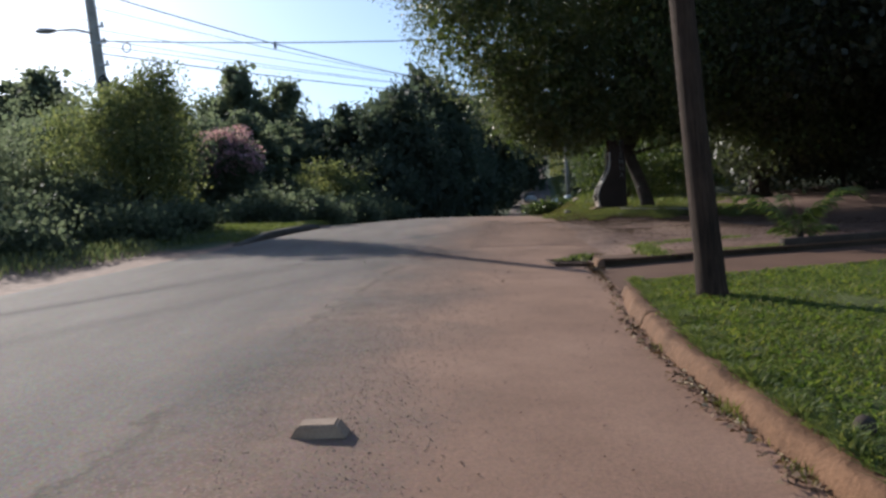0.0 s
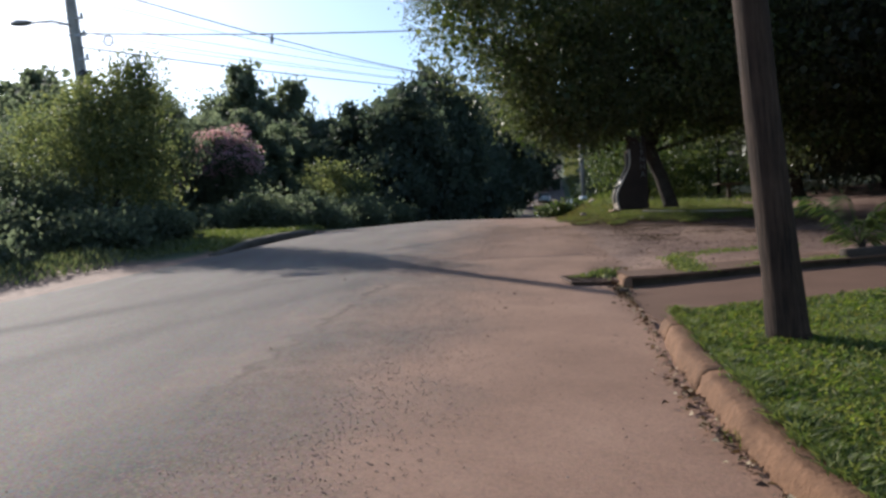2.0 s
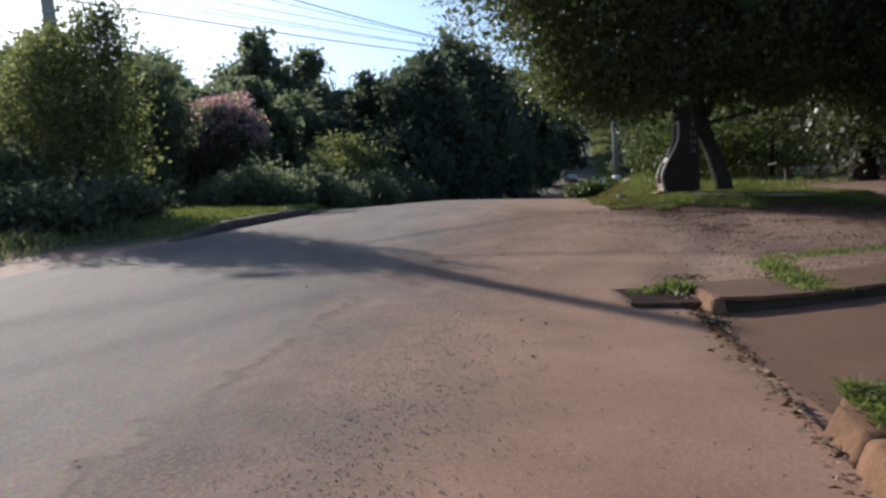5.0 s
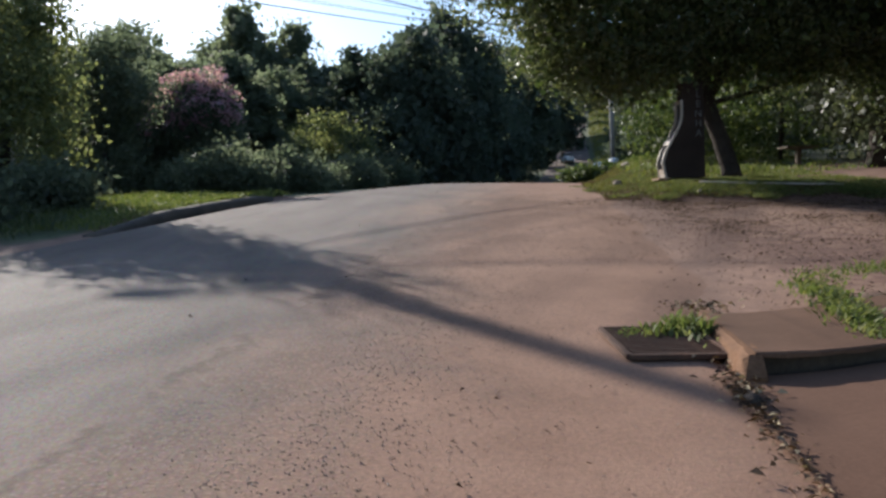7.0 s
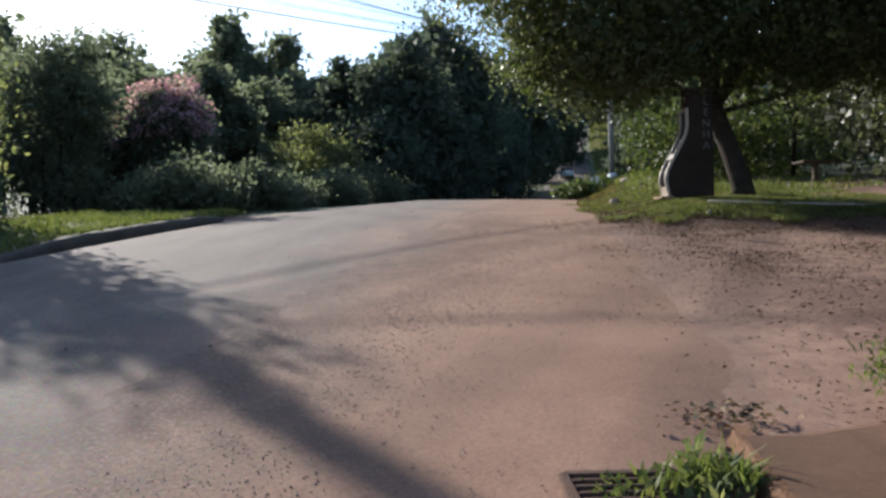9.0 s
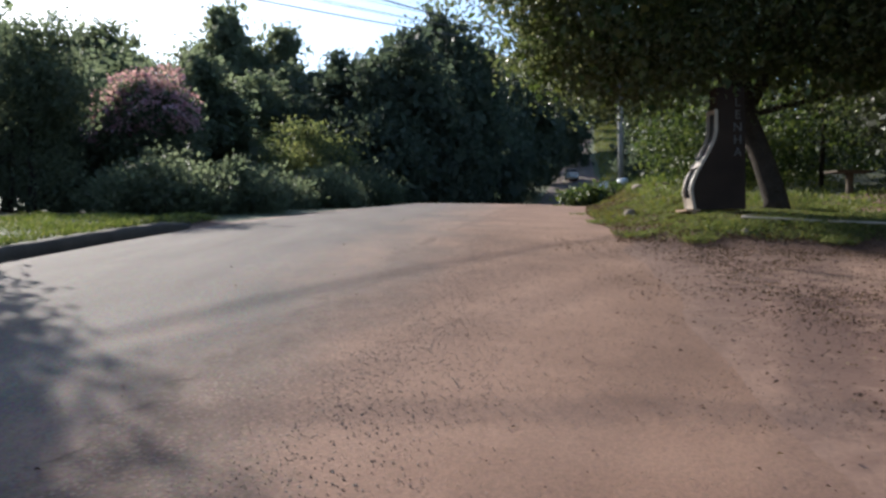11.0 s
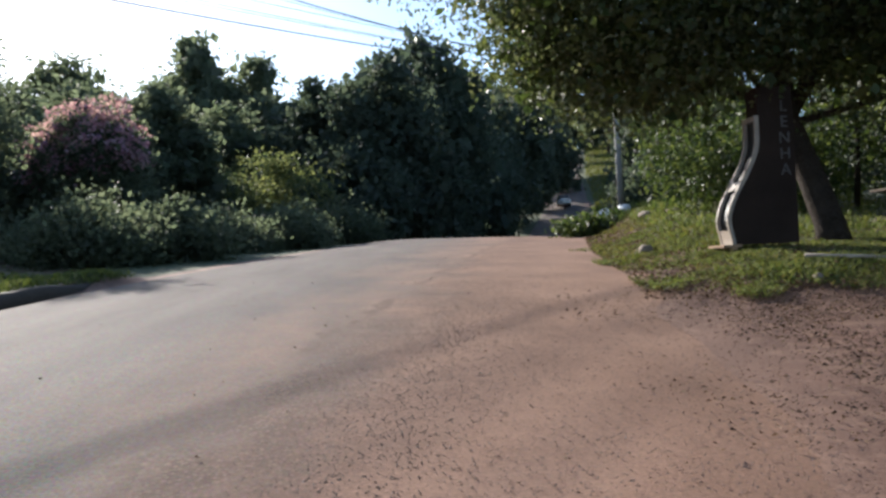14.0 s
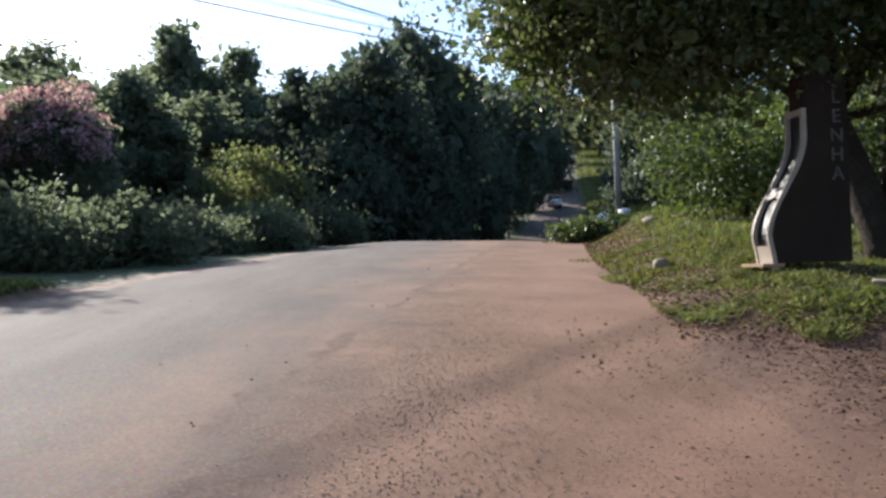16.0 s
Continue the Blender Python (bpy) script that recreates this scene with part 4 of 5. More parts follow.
def concrete_pole():
    at = on(-9.9, 24.85, -0.1)
    ob = thing("power_pole", "grey concrete power pole with cables and a lamp", "pole", at)
    H = 7.9
    pts = [(-0.1 * z, 0, z) for z in (0, 2, 4, 6, 7.4, H)]
    v, f = tube(pts, [0.2, 0.185, 0.17, 0.155, 0.145, 0.14], 14, 0.01, 2)
    part("shaft", mesh_of("shaft", v, f, GREY_CONCRETE, True), ob)
    for z in (5.2, 5.9, 6.4):
        part("bracket", finish(box(0.5, 0.06, 0.06, (-0.1 * z + 0.12, -0.12, z), 0.01), "bracket", STEEL), ob)
        v, f = tube([(-0.1 * z + 0.3, -0.12, z + 0.02), (-0.1 * z + 0.3, -0.12, z + 0.12), (-0.1 * z + 0.3, -0.12, z + 0.16)], [0.04, 0.05, 0.02], 8)
        part("insulator", mesh_of("insulator", v, f, WHITE, True), ob, "white ceramic insulator")
    # a coil of spare cable tied to the shaft
    for j in range(2):
        rings = []
        for q in range(3):
            R = 0.32 - 0.03 * q
            loop = [(-0.1 * 4.5 + 0.12 + 0.06 * j + R * 0.55 * math.cos(a), -0.2 - 0.03 * q, 4.55 - 0.1 * j + R * math.sin(a)) for a in np.linspace(0, 2 * math.pi, 20)]
            rings.append(tube(loop, [0.014] * 20, 5))
        v, f = joined(rings)
        part("cable_coil", mesh_of("cable_coil", v, f, CABLE, True), ob, "coil of black cable")
    # street lamp arm and head
    v, f = tube([(-0.62, -0.1, 6.2), (-1.1, -0.3, 6.3), (-1.6, -0.5, 6.22)], [0.035, 0.03, 0.03], 8)
    arm = part("lamp_arm", mesh_of("lamp_arm", v, f, STEEL, True), ob, "thin steel lamp arm")
    bm = bmesh.new()
    bmesh.ops.create_uvsphere(bm, u_segments=14, v_segments=8, radius=1)
    bmesh.ops.scale(bm, vec=(0.34, 0.13, 0.08), verts=bm.verts)
    bmesh.ops.translate(bm, vec=(-1.85, -0.58, 6.2), verts=bm.verts)
    part("lamp_head", finish(bm, "lamp_head", STEEL, True), ob, "grey oval street lamp head")
    return at, H


p_at, p_h = concrete_pole()


def wire(name, a, b, sag, r=0.012, label="black overhead cable between the poles", n=28):
    a, b = Vector(a), Vector(b)
    pts = []
    for i in range(n + 1):
        u = i / n
        p = a.lerp(b, u)
        p.z -= sag * 4 * u * (1 - u)
        pts.append(p)
    v, f = tube(pts, [r] * len(pts), 5)
    return tagged(new(name, mesh_of(name, v, f, CABLE, True)), label, "cable", "overhead cables")


def on_pole(z, dx=0.0):
    return (p_at[0] - 0.1 * z + dx, p_at[1] - 0.12, p_at[2] + z)


FAR_END = (8.3, 57.4, 12.9)
for i, (z, dz, sag) in enumerate([(7.5, 0.2, 0.7), (6.3, 0.3, 0.25), (6.0, 0.1, 0.3), (5.8, 0.0, 0.2), (5.55, -0.2, 0.3), (7.0, 0.25, 0.5)]):
    wire("overhead_cable", on_pole(z, 0.2), (FAR_END[0], FAR_END[1], FAR_END[2] + dz), sag, 0.02 if i in (0, 4) else 0.011)
v, f = tube([(-6.2, 31.3, 10.05), (-6.2, 31.3, 10.2), (-6.2, 31.3, 10.35)], [0.05, 0.08, 0.03], 8)
tagged(new("line_clamp", mesh_of("line_clamp", v, f, STEEL, True)), "small grey clamp joining two overhead cables", "clamp")
wire("overhead_cable", on_pole(5.95, 0.2), (9.0, 27.0, 8.9), 0.25, 0.018, "black overhead cable crossing the road")
for i, (z, y2, z2) in enumerate([(6.6, 14.0, 9.6), (6.2, 15.0, 9.0), (5.9, 12.0, 8.7)]):
    wire("overhead_cable", on_pole(z), (-19.0 - i, y2, z2), 0.3, 0.01)
v, f = tube([(-9.6 + 0.13 * math.cos(a), 25.0, 8.55 + 0.15 * math.sin(a)) for a in np.linspace(0, 2 * math.pi, 20)], [0.02] * 20, 6)
tagged(new("cable_loop", mesh_of("cable_loop", v, f, CABLE, True)), "ring of spare black cable hanging on a wire", "cable")
for x, y, h, r in ((6.9, 43.5, 5.2, 0.12),):
    ob = thing("far_pole", "slim grey concrete pole beside the road", "pole", on(x, y, -0.1))
    v, f = tube([(0, 0, 0), (-0.02, 0, h * 0.5), (-0.05, 0, h)], [r, r * 0.9, r * 0.8], 12, 0.01)
    part("shaft", mesh_of("shaft", v, f, GREY_CONCRETE, True), ob)
    part("bracket", finish(box(0.3, 0.05, 0.05, (0, 0, h - 0.3)), "bracket", STEEL), ob)

# ---- firewood sign ----
def firewood_sign():
    """A board cut in a bell curve on one side, with a slotted pale strip round the curve."""
    ob = thing("firewood_sign", "dark brown bell-shaped firewood sign with a pale slotted edge", "sign", on(4.6, 23.6, -0.02), turn=8)
    # outline of the curved edge: (x, z) in the board's plane, x to the right
    n = 26
    curve = []
    for i in range(n + 1):
        t = i / n
        z = 0.13 + 1.6 * t
        x = 0.42 * float(ease((t - 0.16) / 0.66)) + 0.05 * float(ease((0.2 - t) / 0.2))
        curve.append((x, z))
    W, D = 0.9, 0.32
    verts = [(x, 0, z) for x, z in curve] + [(W, 0, z) for _, z in curve]
    verts += [(x, D, z) for x, _, z in verts]
    m, k = n + 1, 2 * (n + 1)
    faces = []
    for i in range(n):
        faces += [(i, m + i, m + i + 1, i + 1), (k + i, k + i + 1, k + m + i + 1, k + m + i), (m + i, k + m + i, k + m + i + 1, m + i + 1)]
    faces += [(0, k, k + m, m), (n, m + n, k + m + n, k + n)]
    part("board", mesh_of("board", verts, faces, BOARD), ob, "dark brown board")
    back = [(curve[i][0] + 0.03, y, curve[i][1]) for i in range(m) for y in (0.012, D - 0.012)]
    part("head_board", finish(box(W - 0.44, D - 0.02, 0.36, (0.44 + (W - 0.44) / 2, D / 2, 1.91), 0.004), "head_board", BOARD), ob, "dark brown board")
    # blackened backing gives the shallow slots their shade
    part("slot_backing", mesh_of("slot_backing", back, [(2 * i, 2 * i + 1, 2 * i + 3, 2 * i + 2) for i in range(n)], BLACK), ob, "black backing, shade of the slots put in colour")
    # pale rails along both edges of the curve
    for name, y0, y1 in (("rail", -0.012, 0.028), ("rail", D - 0.028, D + 0.012)):
        pv = []
        for i, (x, z) in enumerate(curve):
            pv += [(x - 0.03, y0, z), (x - 0.03, y1, z), (x + 0.02, y1, z), (x + 0.02, y0, z)]
        pf = []
        for i in range(n):
            for q in range(4):
                a, b = 4 * i + q, 4 * i + (q + 1) % 4
                pf.append((a, b, b + 4, a + 4))
        pf += [(0, 1, 2, 3), (4 * n, 4 * n + 3, 4 * n + 2, 4 * n + 1)]
        part(name, mesh_of(name, pv, pf, PALE_WOOD), ob, "pale wooden rail")
    for i0, i1 in ((0, 3), (11, 13), (25, 26)):
        pv, pf = [], []
        for i in range(i0, i1 + 1):
            x, z = curve[i]
            pv += [(x - 0.02, 0.028, z), (x - 0.02, D - 0.028, z), (x + 0.015, D - 0.028, z), (x + 0.015, 0.028, z)]
        for i in range(i1 - i0):
            for q in range(4):
                a, b = 4 * i + q, 4 * i + (q + 1) % 4
                pf.append((a, b, b + 4, a + 4))
        e = 4 * (i1 - i0)
        pf += [(0, 1, 2, 3), (e, e + 3, e + 2, e + 1)]
        part("crosspiece", mesh_of("crosspiece", pv, pf, PALE_WOOD), ob, "pale wooden crosspiece")
    # pallet feet
    for y in (-0.03, D / 2, D + 0.03):
        part("foot", finish(box(0.09, 0.07, 0.12, (0.02, y, 0.04), 0.008), "foot", RAW_WOOD), ob, "raw wooden block")
    for x in (0.45, 0.83):
        part("foot", finish(box(0.09, D, 0.12, (x, D / 2, 0.04), 0.008), "foot", RAW_WOOD), ob, "raw wooden block")
    part("plank", finish(box(0.24, D + 0.14, 0.035, (0.0, D / 2, 0.115), 0.006), "plank", RAW_WOOD), ob, "raw wooden plank")
    # the letters, one under another
    for i, ch in enumerate("LENHA"):
        cu = bpy.data.curves.new("letter", "FONT")
        cu.body, cu.size, cu.extrude, cu.align_x = ch, 0.2, 0.006, "CENTER"
        tmp = bpy.data.objects.new("letter", cu)
        scene.collection.objects.link(tmp)
        me = bpy.data.meshes.new_from_object(tmp.evaluated_get(bpy.context.evaluated_depsgraph_get()))
        bpy.data.objects.remove(tmp)
        me.transform(pose(0.77, -0.008, 1.78 - 0.2 * i, 90, 0, 0))
        me.materials.clear()
        me.materials.append(LETTER)
        part("letter", me, ob, "faded pale letter " + ch)
    return ob


firewood_sign()

# ---- driveway edge: raised slab, kerb, drain ----
def slab():
    ob = tagged(new("slab"), "raised brown concrete slab edge beside the driveway", "slab", kind="structure")
    xs = np.concatenate([np.arange(2.1, 3.6, 0.075), np.arange(3.6, 9.1, 0.5)])
    verts, faces, front, n = [], [], [], 9
    rng = random.Random(8)
    for x in xs:
        y0 = float(drive_far(x))
        z0 = gh(x, y0)
        chip, dent = 0.012 * rng.uniform(-1, 1), 0.006 * rng.uniform(-1, 1)
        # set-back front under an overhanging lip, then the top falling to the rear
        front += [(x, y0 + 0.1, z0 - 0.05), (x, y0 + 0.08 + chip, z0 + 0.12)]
        verts += [(x, y0 + 0.12, z0 + 0.105), (x, y0 + chip, z0 + 0.106 + dent), (x, y0 + chip, z0 + 0.126), (x, y0 + 0.012 + chip, z0 + 0.135)]
        for k in range(1, n - 2):
            y = y0 + 0.02 + 1.45 * k / (n - 3)
            verts.append((x + 0.12 * k / (n - 3) * max(0.0, 1 - (x - 2.1)), y, gh(x, y) + 0.135 * (1 - 0.8 * k / (n - 3)) + 0.004 + 0.4 * dent - 0.07 * (k == n - 3)))
    per = len(verts) // len(xs)
    for i in range(len(xs) - 1):
        for k in range(per - 1):
            a = i * per + k
            faces.append((a, a + per, a + per + 1, a + 1))
    part("slab_body", mesh_of("slab_body", verts, faces, SLAB_TOP), ob)
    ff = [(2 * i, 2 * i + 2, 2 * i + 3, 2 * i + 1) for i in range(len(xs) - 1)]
    # shade under the lip is put into the front's darker colour
    part("slab_front", mesh_of("slab_front", front, ff, DARK_AND_SHADE_CONCRETE), ob, "set-back front coloured dark for shade")
    # the worn, paler end that slopes down to the gutter
    end, ef = [], []
    steps = 14
    for j in range(steps + 1):
        t = j / steps
        y = 10.66 + 1.5 * t
        x = 2.085 + 0.14 * t + 0.006 * rng.uniform(-1, 1)
        rise = 0.138 * (1 - 0.8 * max(0.0, t - 0.06)) * min(1.0, 0.25 + t * 9)
        z = gh(x, y)
        end += [(x - 0.1 + 0.04 * t + 0.008 * rng.uniform(-1, 1), y, z - 0.05), (x - 0.06 + 0.03 * t + 0.008 * rng.uniform(-1, 1), y, z + rise * 0.8), (x - 0.025, y, z + rise * 0.98), (x + 0.04, y, z + rise + 0.004), (x + 0.05, y, z - 0.05)]
    for j in range(steps):
        for k in range(4):
            a = j * 5 + k
            ef.append((a, a + 1, a + 6, a + 5))
    ef.append((0, 1, 2, 3, 4))
    part("slab_end", mesh_of("slab_end", end, ef, CONCRETE), ob, "worn reddish concrete end")
    return ob


slab()


def grate():
    ob = thing("drain_grate", "rusty iron drain grate overgrown with weeds", "drain", on(1.78, 11.36, 0.02), turn=6)
    ob.matrix_world = pose(*on(1.78, 11.36, 0.018), 6.2, 1.5, 6)
    w, d = 0.56, 0.62
    # no hole below: a black plate stands for the shade under the bars
    part("pit", finish(box(w, d, 0.012, (0, 0, 0.008), 0.002), "pit", BLACK), ob, "flat black plate for the shade below the drain bars")
    for name, bw, bd, x, y in (("frame_bar", 0.035, d, -w / 2, 0), ("frame_bar", 0.035, d, w / 2, 0), ("frame_bar", w, 0.035, 0, d / 2), ("frame_bar", w, 0.035, 0, -d / 2)):
        part(name, finish(box(bw, bd, 0.03, (x, y, 0.016), 0.004), name, RUST), ob)
    me = finish(box(w - 0.04, 0.022, 0.022, (0, 0, 0.018), 0.004), "bar", RUST)
    for i in range(11):
        o = part("bar", me, ob)
        o.location = (0, -d / 2 + 0.055 + i * (d - 0.11) / 10, 0)
    return ob


grate()


def block():
    """A chamfered block lying on the road."""
    ob = thing("paving_block", "loose pale chamfered block lying on the road", "block", on(-0.62, 4.12, 0.015))
    ob.matrix_world = pose(*on(-0.63, 3.93, 0.012), 6.2, 0, -4)
    bm = bmesh.new()
    bmesh.ops.create_cube(bm, size=1)
    for q in bm.verts:
        top = q.co.z > 0
        q.co = Vector((q.co.x * (0.18 if top else 0.285), q.co.y * (0.12 if top else 0.14), 0.07 if top else 0))
    bmesh.ops.bevel(bm, geom=bm.edges[:], offset=0.008, segments=2, affect="EDGES")
    me = finish(bm, "block_body", BRICK)
    part("block_body", me, ob)


block()

# the kerb piece along the driveway's far side, coloured dark for the shade on it
xs = [(x, drive_far(x) + 0.12) for x in np.arange(5.1, 10.2, 0.5)]
v, f = sweep(xs, [(-0.08, -0.05), (-0.08, 0.2), (-0.05, 0.23), (0.06, 0.23), (0.09, 0.2), (0.09, -0.05)], 0.006, 9)
tagged(new("kerb_driveway", mesh_of("kerb_driveway", v, f, DARK_AND_SHADE_CONCRETE, True)), "concrete kerb along the driveway, coloured dark for shade", "kerb", kind="structure")

# ---- grass and weeds ----
def blades(name, label, n, sample, height, width, mat, seed, lean=0.6, lift=0.0, category="grass"):
    """Many blades of grass; sample(rng, n) gives x, y and the height factor."""
    rng = np.random.default_rng(seed)
    x, y, k = sample(rng, n)
    z = gz(x, y) + lift
    n = len(x)
    base = np.stack([x, y, z], 1)
    a = rng.uniform(0, 2 * np.pi, n)
    side = np.stack([np.cos(a), np.sin(a), np.zeros(n)], 1)
    h = (height * k * rng.uniform(0.5, 1.3, n))[:, None]
    w = (width * rng.uniform(0.7, 1.3, n))[:, None]
    b = rng.uniform(0, 2 * np.pi, n)
    out = np.stack([np.cos(b), np.sin(b), np.zeros(n)], 1) * (lean * rng.uniform(0.2, 1.4, n))[:, None]
    tip = base + (out + (0, 0, 1)) * h
    mid = base + (out * 0.35 + (0, 0, 0.6)) * h
    ob = new(name, quads_mesh(name, np.stack([base, mid + side * w, tip, mid - side * w], 1), mat))
    return tagged(ob, label, category, kind="stuff")


def patchy(x, y, s=1.0):
    return 0.5 + 0.25 * np.sin(2.3 * s * x + 1.1 * np.sin(1.7 * s * y)) + 0.25 * np.sin(2.9 * s * y + 1.3 * np.sin(2.1 * s * x + 1))


def lawn_sample(rng, n):
    y = rng.uniform(-2.5, 11.5, n)
    x = lawn_edge(np.minimum(y, 8.4)) + 0.02 + 8.5 * rng.uniform(0, 1, n) ** 1.5
    ok = (y < drive_near(x) - 0.02) & (np.hypot(x - 2.42, y - 7.32) > 0.14)
    x, y = x[ok], y[ok]
    return x, y, 0.75 + 0.6 * patchy(x, y, 2.2)


blades("lawn_grass", "dense short broad-leaved lawn grass", 165000, lawn_sample, 0.038, 0.0062, GRASS, 71, 1.3, LAWN_RISE - 0.01)
blades("lawn_weeds", "low broad leaves among the lawn grass", 60000, lawn_sample, 0.03, 0.0095, LIME_LEAF, 72, 1.8, LAWN_RISE + 0.005)


blades("lawn_straw", "dry blades among the lawn grass", 30000, lambda r, n: (lambda q: tuple(a[patchy(q[0], q[1], 0.8) < 0.55] for a in q))(lawn_sample(r, n)), 0.04, 0.006, DRY_GRASS, 70, 1.5, LAWN_RISE)


def edge_sample(rng, n):
    y = rng.uniform(0.6, 8.5, n)
    x = lawn_edge(y) + rng.normal(0, 0.03, n)
    return x, y, 0.6 + patchy(x, y, 4)


blades("lawn_fringe", "grass hanging over the kerb", 8000, edge_sample, 0.05, 0.006, GRASS, 73, 1.4, LAWN_RISE)


def verge_sample(rng, n):
    y = 20.9 + 9 * rng.uniform(0, 1, n) ** 1.7
    x = 3.2 + 5.4 * rng.uniform(0, 1, n) ** 1.1
    front = 21.15 + 0.9 * np.clip((3.9 - x) / 0.7, 0, 3) + 0.15 * np.sin(3 * x) + 0.1 * np.sin(7.3 * x)
    edge = np.interp(y, RIGHT_Y, RIGHT_X)
    ok = (y > front + np.abs(rng.normal(0, 0.28, n)) - 0.1) & (x > edge + np.abs(rng.normal(0, 0.35, n)) + 0.1 + 0.3 * np.sin(1.9 * y) + 0.2 * np.sin(5.3 * y + x)) & (rng.uniform(0, 1, n) < np.clip(2.2 * patchy(x, y, 1.3) - 0.5, 0.12, 1) + (y < front + 1.0) * (x > 3.9))
    x, y = x[ok], y[ok]
    return x, y, 0.6 + 0.8 * patchy(x, y, 2)


blades("verge_grass", "uneven green roadside grass round the sign", 30000, verge_sample, 0.06, 0.007, GRASS, 74, 1.2)
blades("verge_clover", "low yellow-green leaves on the sunlit verge", 30000, verge_sample, 0.045, 0.012, HEDGE_LEAF, 93, 1.6)
blades("verge_weeds", "broad-leaved weeds and dry grass on the verge", 32000, verge_sample, 0.05, 0.01, DRY_GRASS, 75, 1.5)


def slope_sample(rng, n):
    y = rng.uniform(24, 36, n)
    x = np.interp(y, RIGHT_Y, RIGHT_X) + 0.15 + 2.2 * rng.uniform(0, 1, n)
    ok = rng.uniform(0, 1, n) < np.clip(2.0 * patchy(x, y, 1.7) - 0.6, 0.04, 1)
    return x[ok], y[ok], 0.5 + 0.8 * patchy(x[ok], y[ok], 2.4)


blades("slope_weeds", "dry yellowish weeds on the slope beside the road", 9000, slope_sample, 0.075, 0.012, DRY_GRASS, 96, 1.2)


def far_sample(rng, n):
    y = rng.uniform(26, 45, n)
    x = np.interp(y, RIGHT_Y, RIGHT_X) + 1.3 + 5.5 * rng.uniform(0, 1, n)
    return x, y, 0.15 + 0.7 * patchy(x, y, 1.1) + 0.8 * (y > 33) * (x > 6.5)


blades("tall_grass", "tall green roadside grass before the bushes", 9000, far_sample, 0.2, 0.016, GRASS, 76, 0.5)


def left_sample(rng, n):
    y = rng.uniform(17.5, 26, n)
    left = np.interp(y, LEFT_Y, LEFT_X)
    x = left - 0.2 - 3.2 * rng.uniform(0, 1, n) ** 1.4
    ok = (rng.uniform(0, 1, n) < 0.2 + patchy(x, y, 1.2)) & (y < 24.9 + 0.2 * np.sin(3 * x))
    return x[ok], y[ok], 0.6 + 0.8 * patchy(x[ok], y[ok], 2)


blades("left_verge_grass", "bright green grass verge behind the kerb", 20000, left_sample, 0.08, 0.01, GRASS, 77, 0.9)


def bank_sample(rng, n):
    y = rng.uniform(11.5, 19.5, n)
    left = np.interp(y, LEFT_Y, LEFT_X)
    x = left - 0.9 - 5.5 * rng.uniform(0, 1, n) ** 1.2
    ok = rng.uniform(0, 1, n) < (0.05 + 0.9 * patchy(x, y, 0.8)) * np.clip((left - x - 0.5) / 1.8, 0.1, 1)
    return x[ok], y[ok], 0.35 + 1.0 * patchy(x[ok], y[ok], 1.1)


blades("bank_weeds", "rough grey-green weeds on the bank behind the road", 16000, bank_sample, 0.2, 0.016, CANOPY_LEAF, 90, 0.7)


def strip_sample(rng, n):
    # along the front for the farther part, and two lines across the slab
    x = rng.uniform(2.9, 9, n)
    y = drive_far(x) + 0.06 + np.abs(rng.normal(0, 0.13, n))
    ok = rng.uniform(0, 1, n) < patchy(x, y, 2.0) + 0.1
    t = rng.uniform(0, 1, n // 4)
    xa, ya = 2.95 + 0.2 * t + rng.normal(0, 0.09, len(t)), 11.05 + 1.75 * t
    u = rng.uniform(0, 1, n // 7) ** 1.2
    xb, yb = 3.1 + 2.2 * u, 12.75 + 1.25 * u ** 0.8 + rng.normal(0, 0.12, len(u))
    x, y = np.concatenate([x[ok], xa, xb]), np.concatenate([y[ok], ya, yb])
    return x, y, 0.4 + 0.8 * patchy(x, y, 3)


blades("strip_grass", "weedy grass strip along the slab edge", 6500, strip_sample, 0.05, 0.009, GRASS, 78, 1.0, 0.1)


def grate_sample(rng, n):
    x = rng.uniform(1.55, 2.1, n)
    y = 11.56 + 0.06 * rng.normal(0, 1, n) + 0.2 * (x - 1.8)
    return x, y, 0.5 + 1.3 * np.clip((x - 1.55) / 0.5, 0, 1)


blades("grate_weeds", "green weeds growing through the drain grate", 300, grate_sample, 0.065, 0.009, GRASS, 79, 0.8, 0.02)
blades("gutter_weeds", "broad-leaved green weeds beside the slab end", 170, lambda r, n: (2.0 + 0.06 * r.normal(0, 1, n), 11.62 + 0.13 * r.normal(0, 1, n), 0.6 + 0.7 * r.uniform(0, 1, n)), 0.07, 0.016, HEDGE_LEAF, 92, 0.8, 0.02)


def hill_sample(rng, n):
    y = rng.uniform(60, 230, n)
    x = np.interp(y, RIGHT_Y, RIGHT_X) + 0.5 + 6 * rng.uniform(0, 1, n)
    return x, y, 0.5 + patchy(x, y, 0.5)


blades("hill_grass", "sunlit grass beside the far road", 12000, hill_sample, 0.35, 0.07, DRY_GRASS, 80, 0.7)



def tuft_sample(rng, n):
    k = rng.integers(0, 4, n)
    c = np.array([(1.4, 4.05), (1.41, 4.2), (1.47, 5.6), (1.4, 3.3)])[k]
    return c[:, 0] + rng.normal(0, 0.035, n), c[:, 1] + rng.normal(0, 0.08, n), 0.6 + 0.4 * (k == 0)


blades("gutter_tufts", "thin dry grass tufts in the gutter", 240, tuft_sample, 0.08, 0.003, DRY_GRASS, 88, 0.5, 0.01)

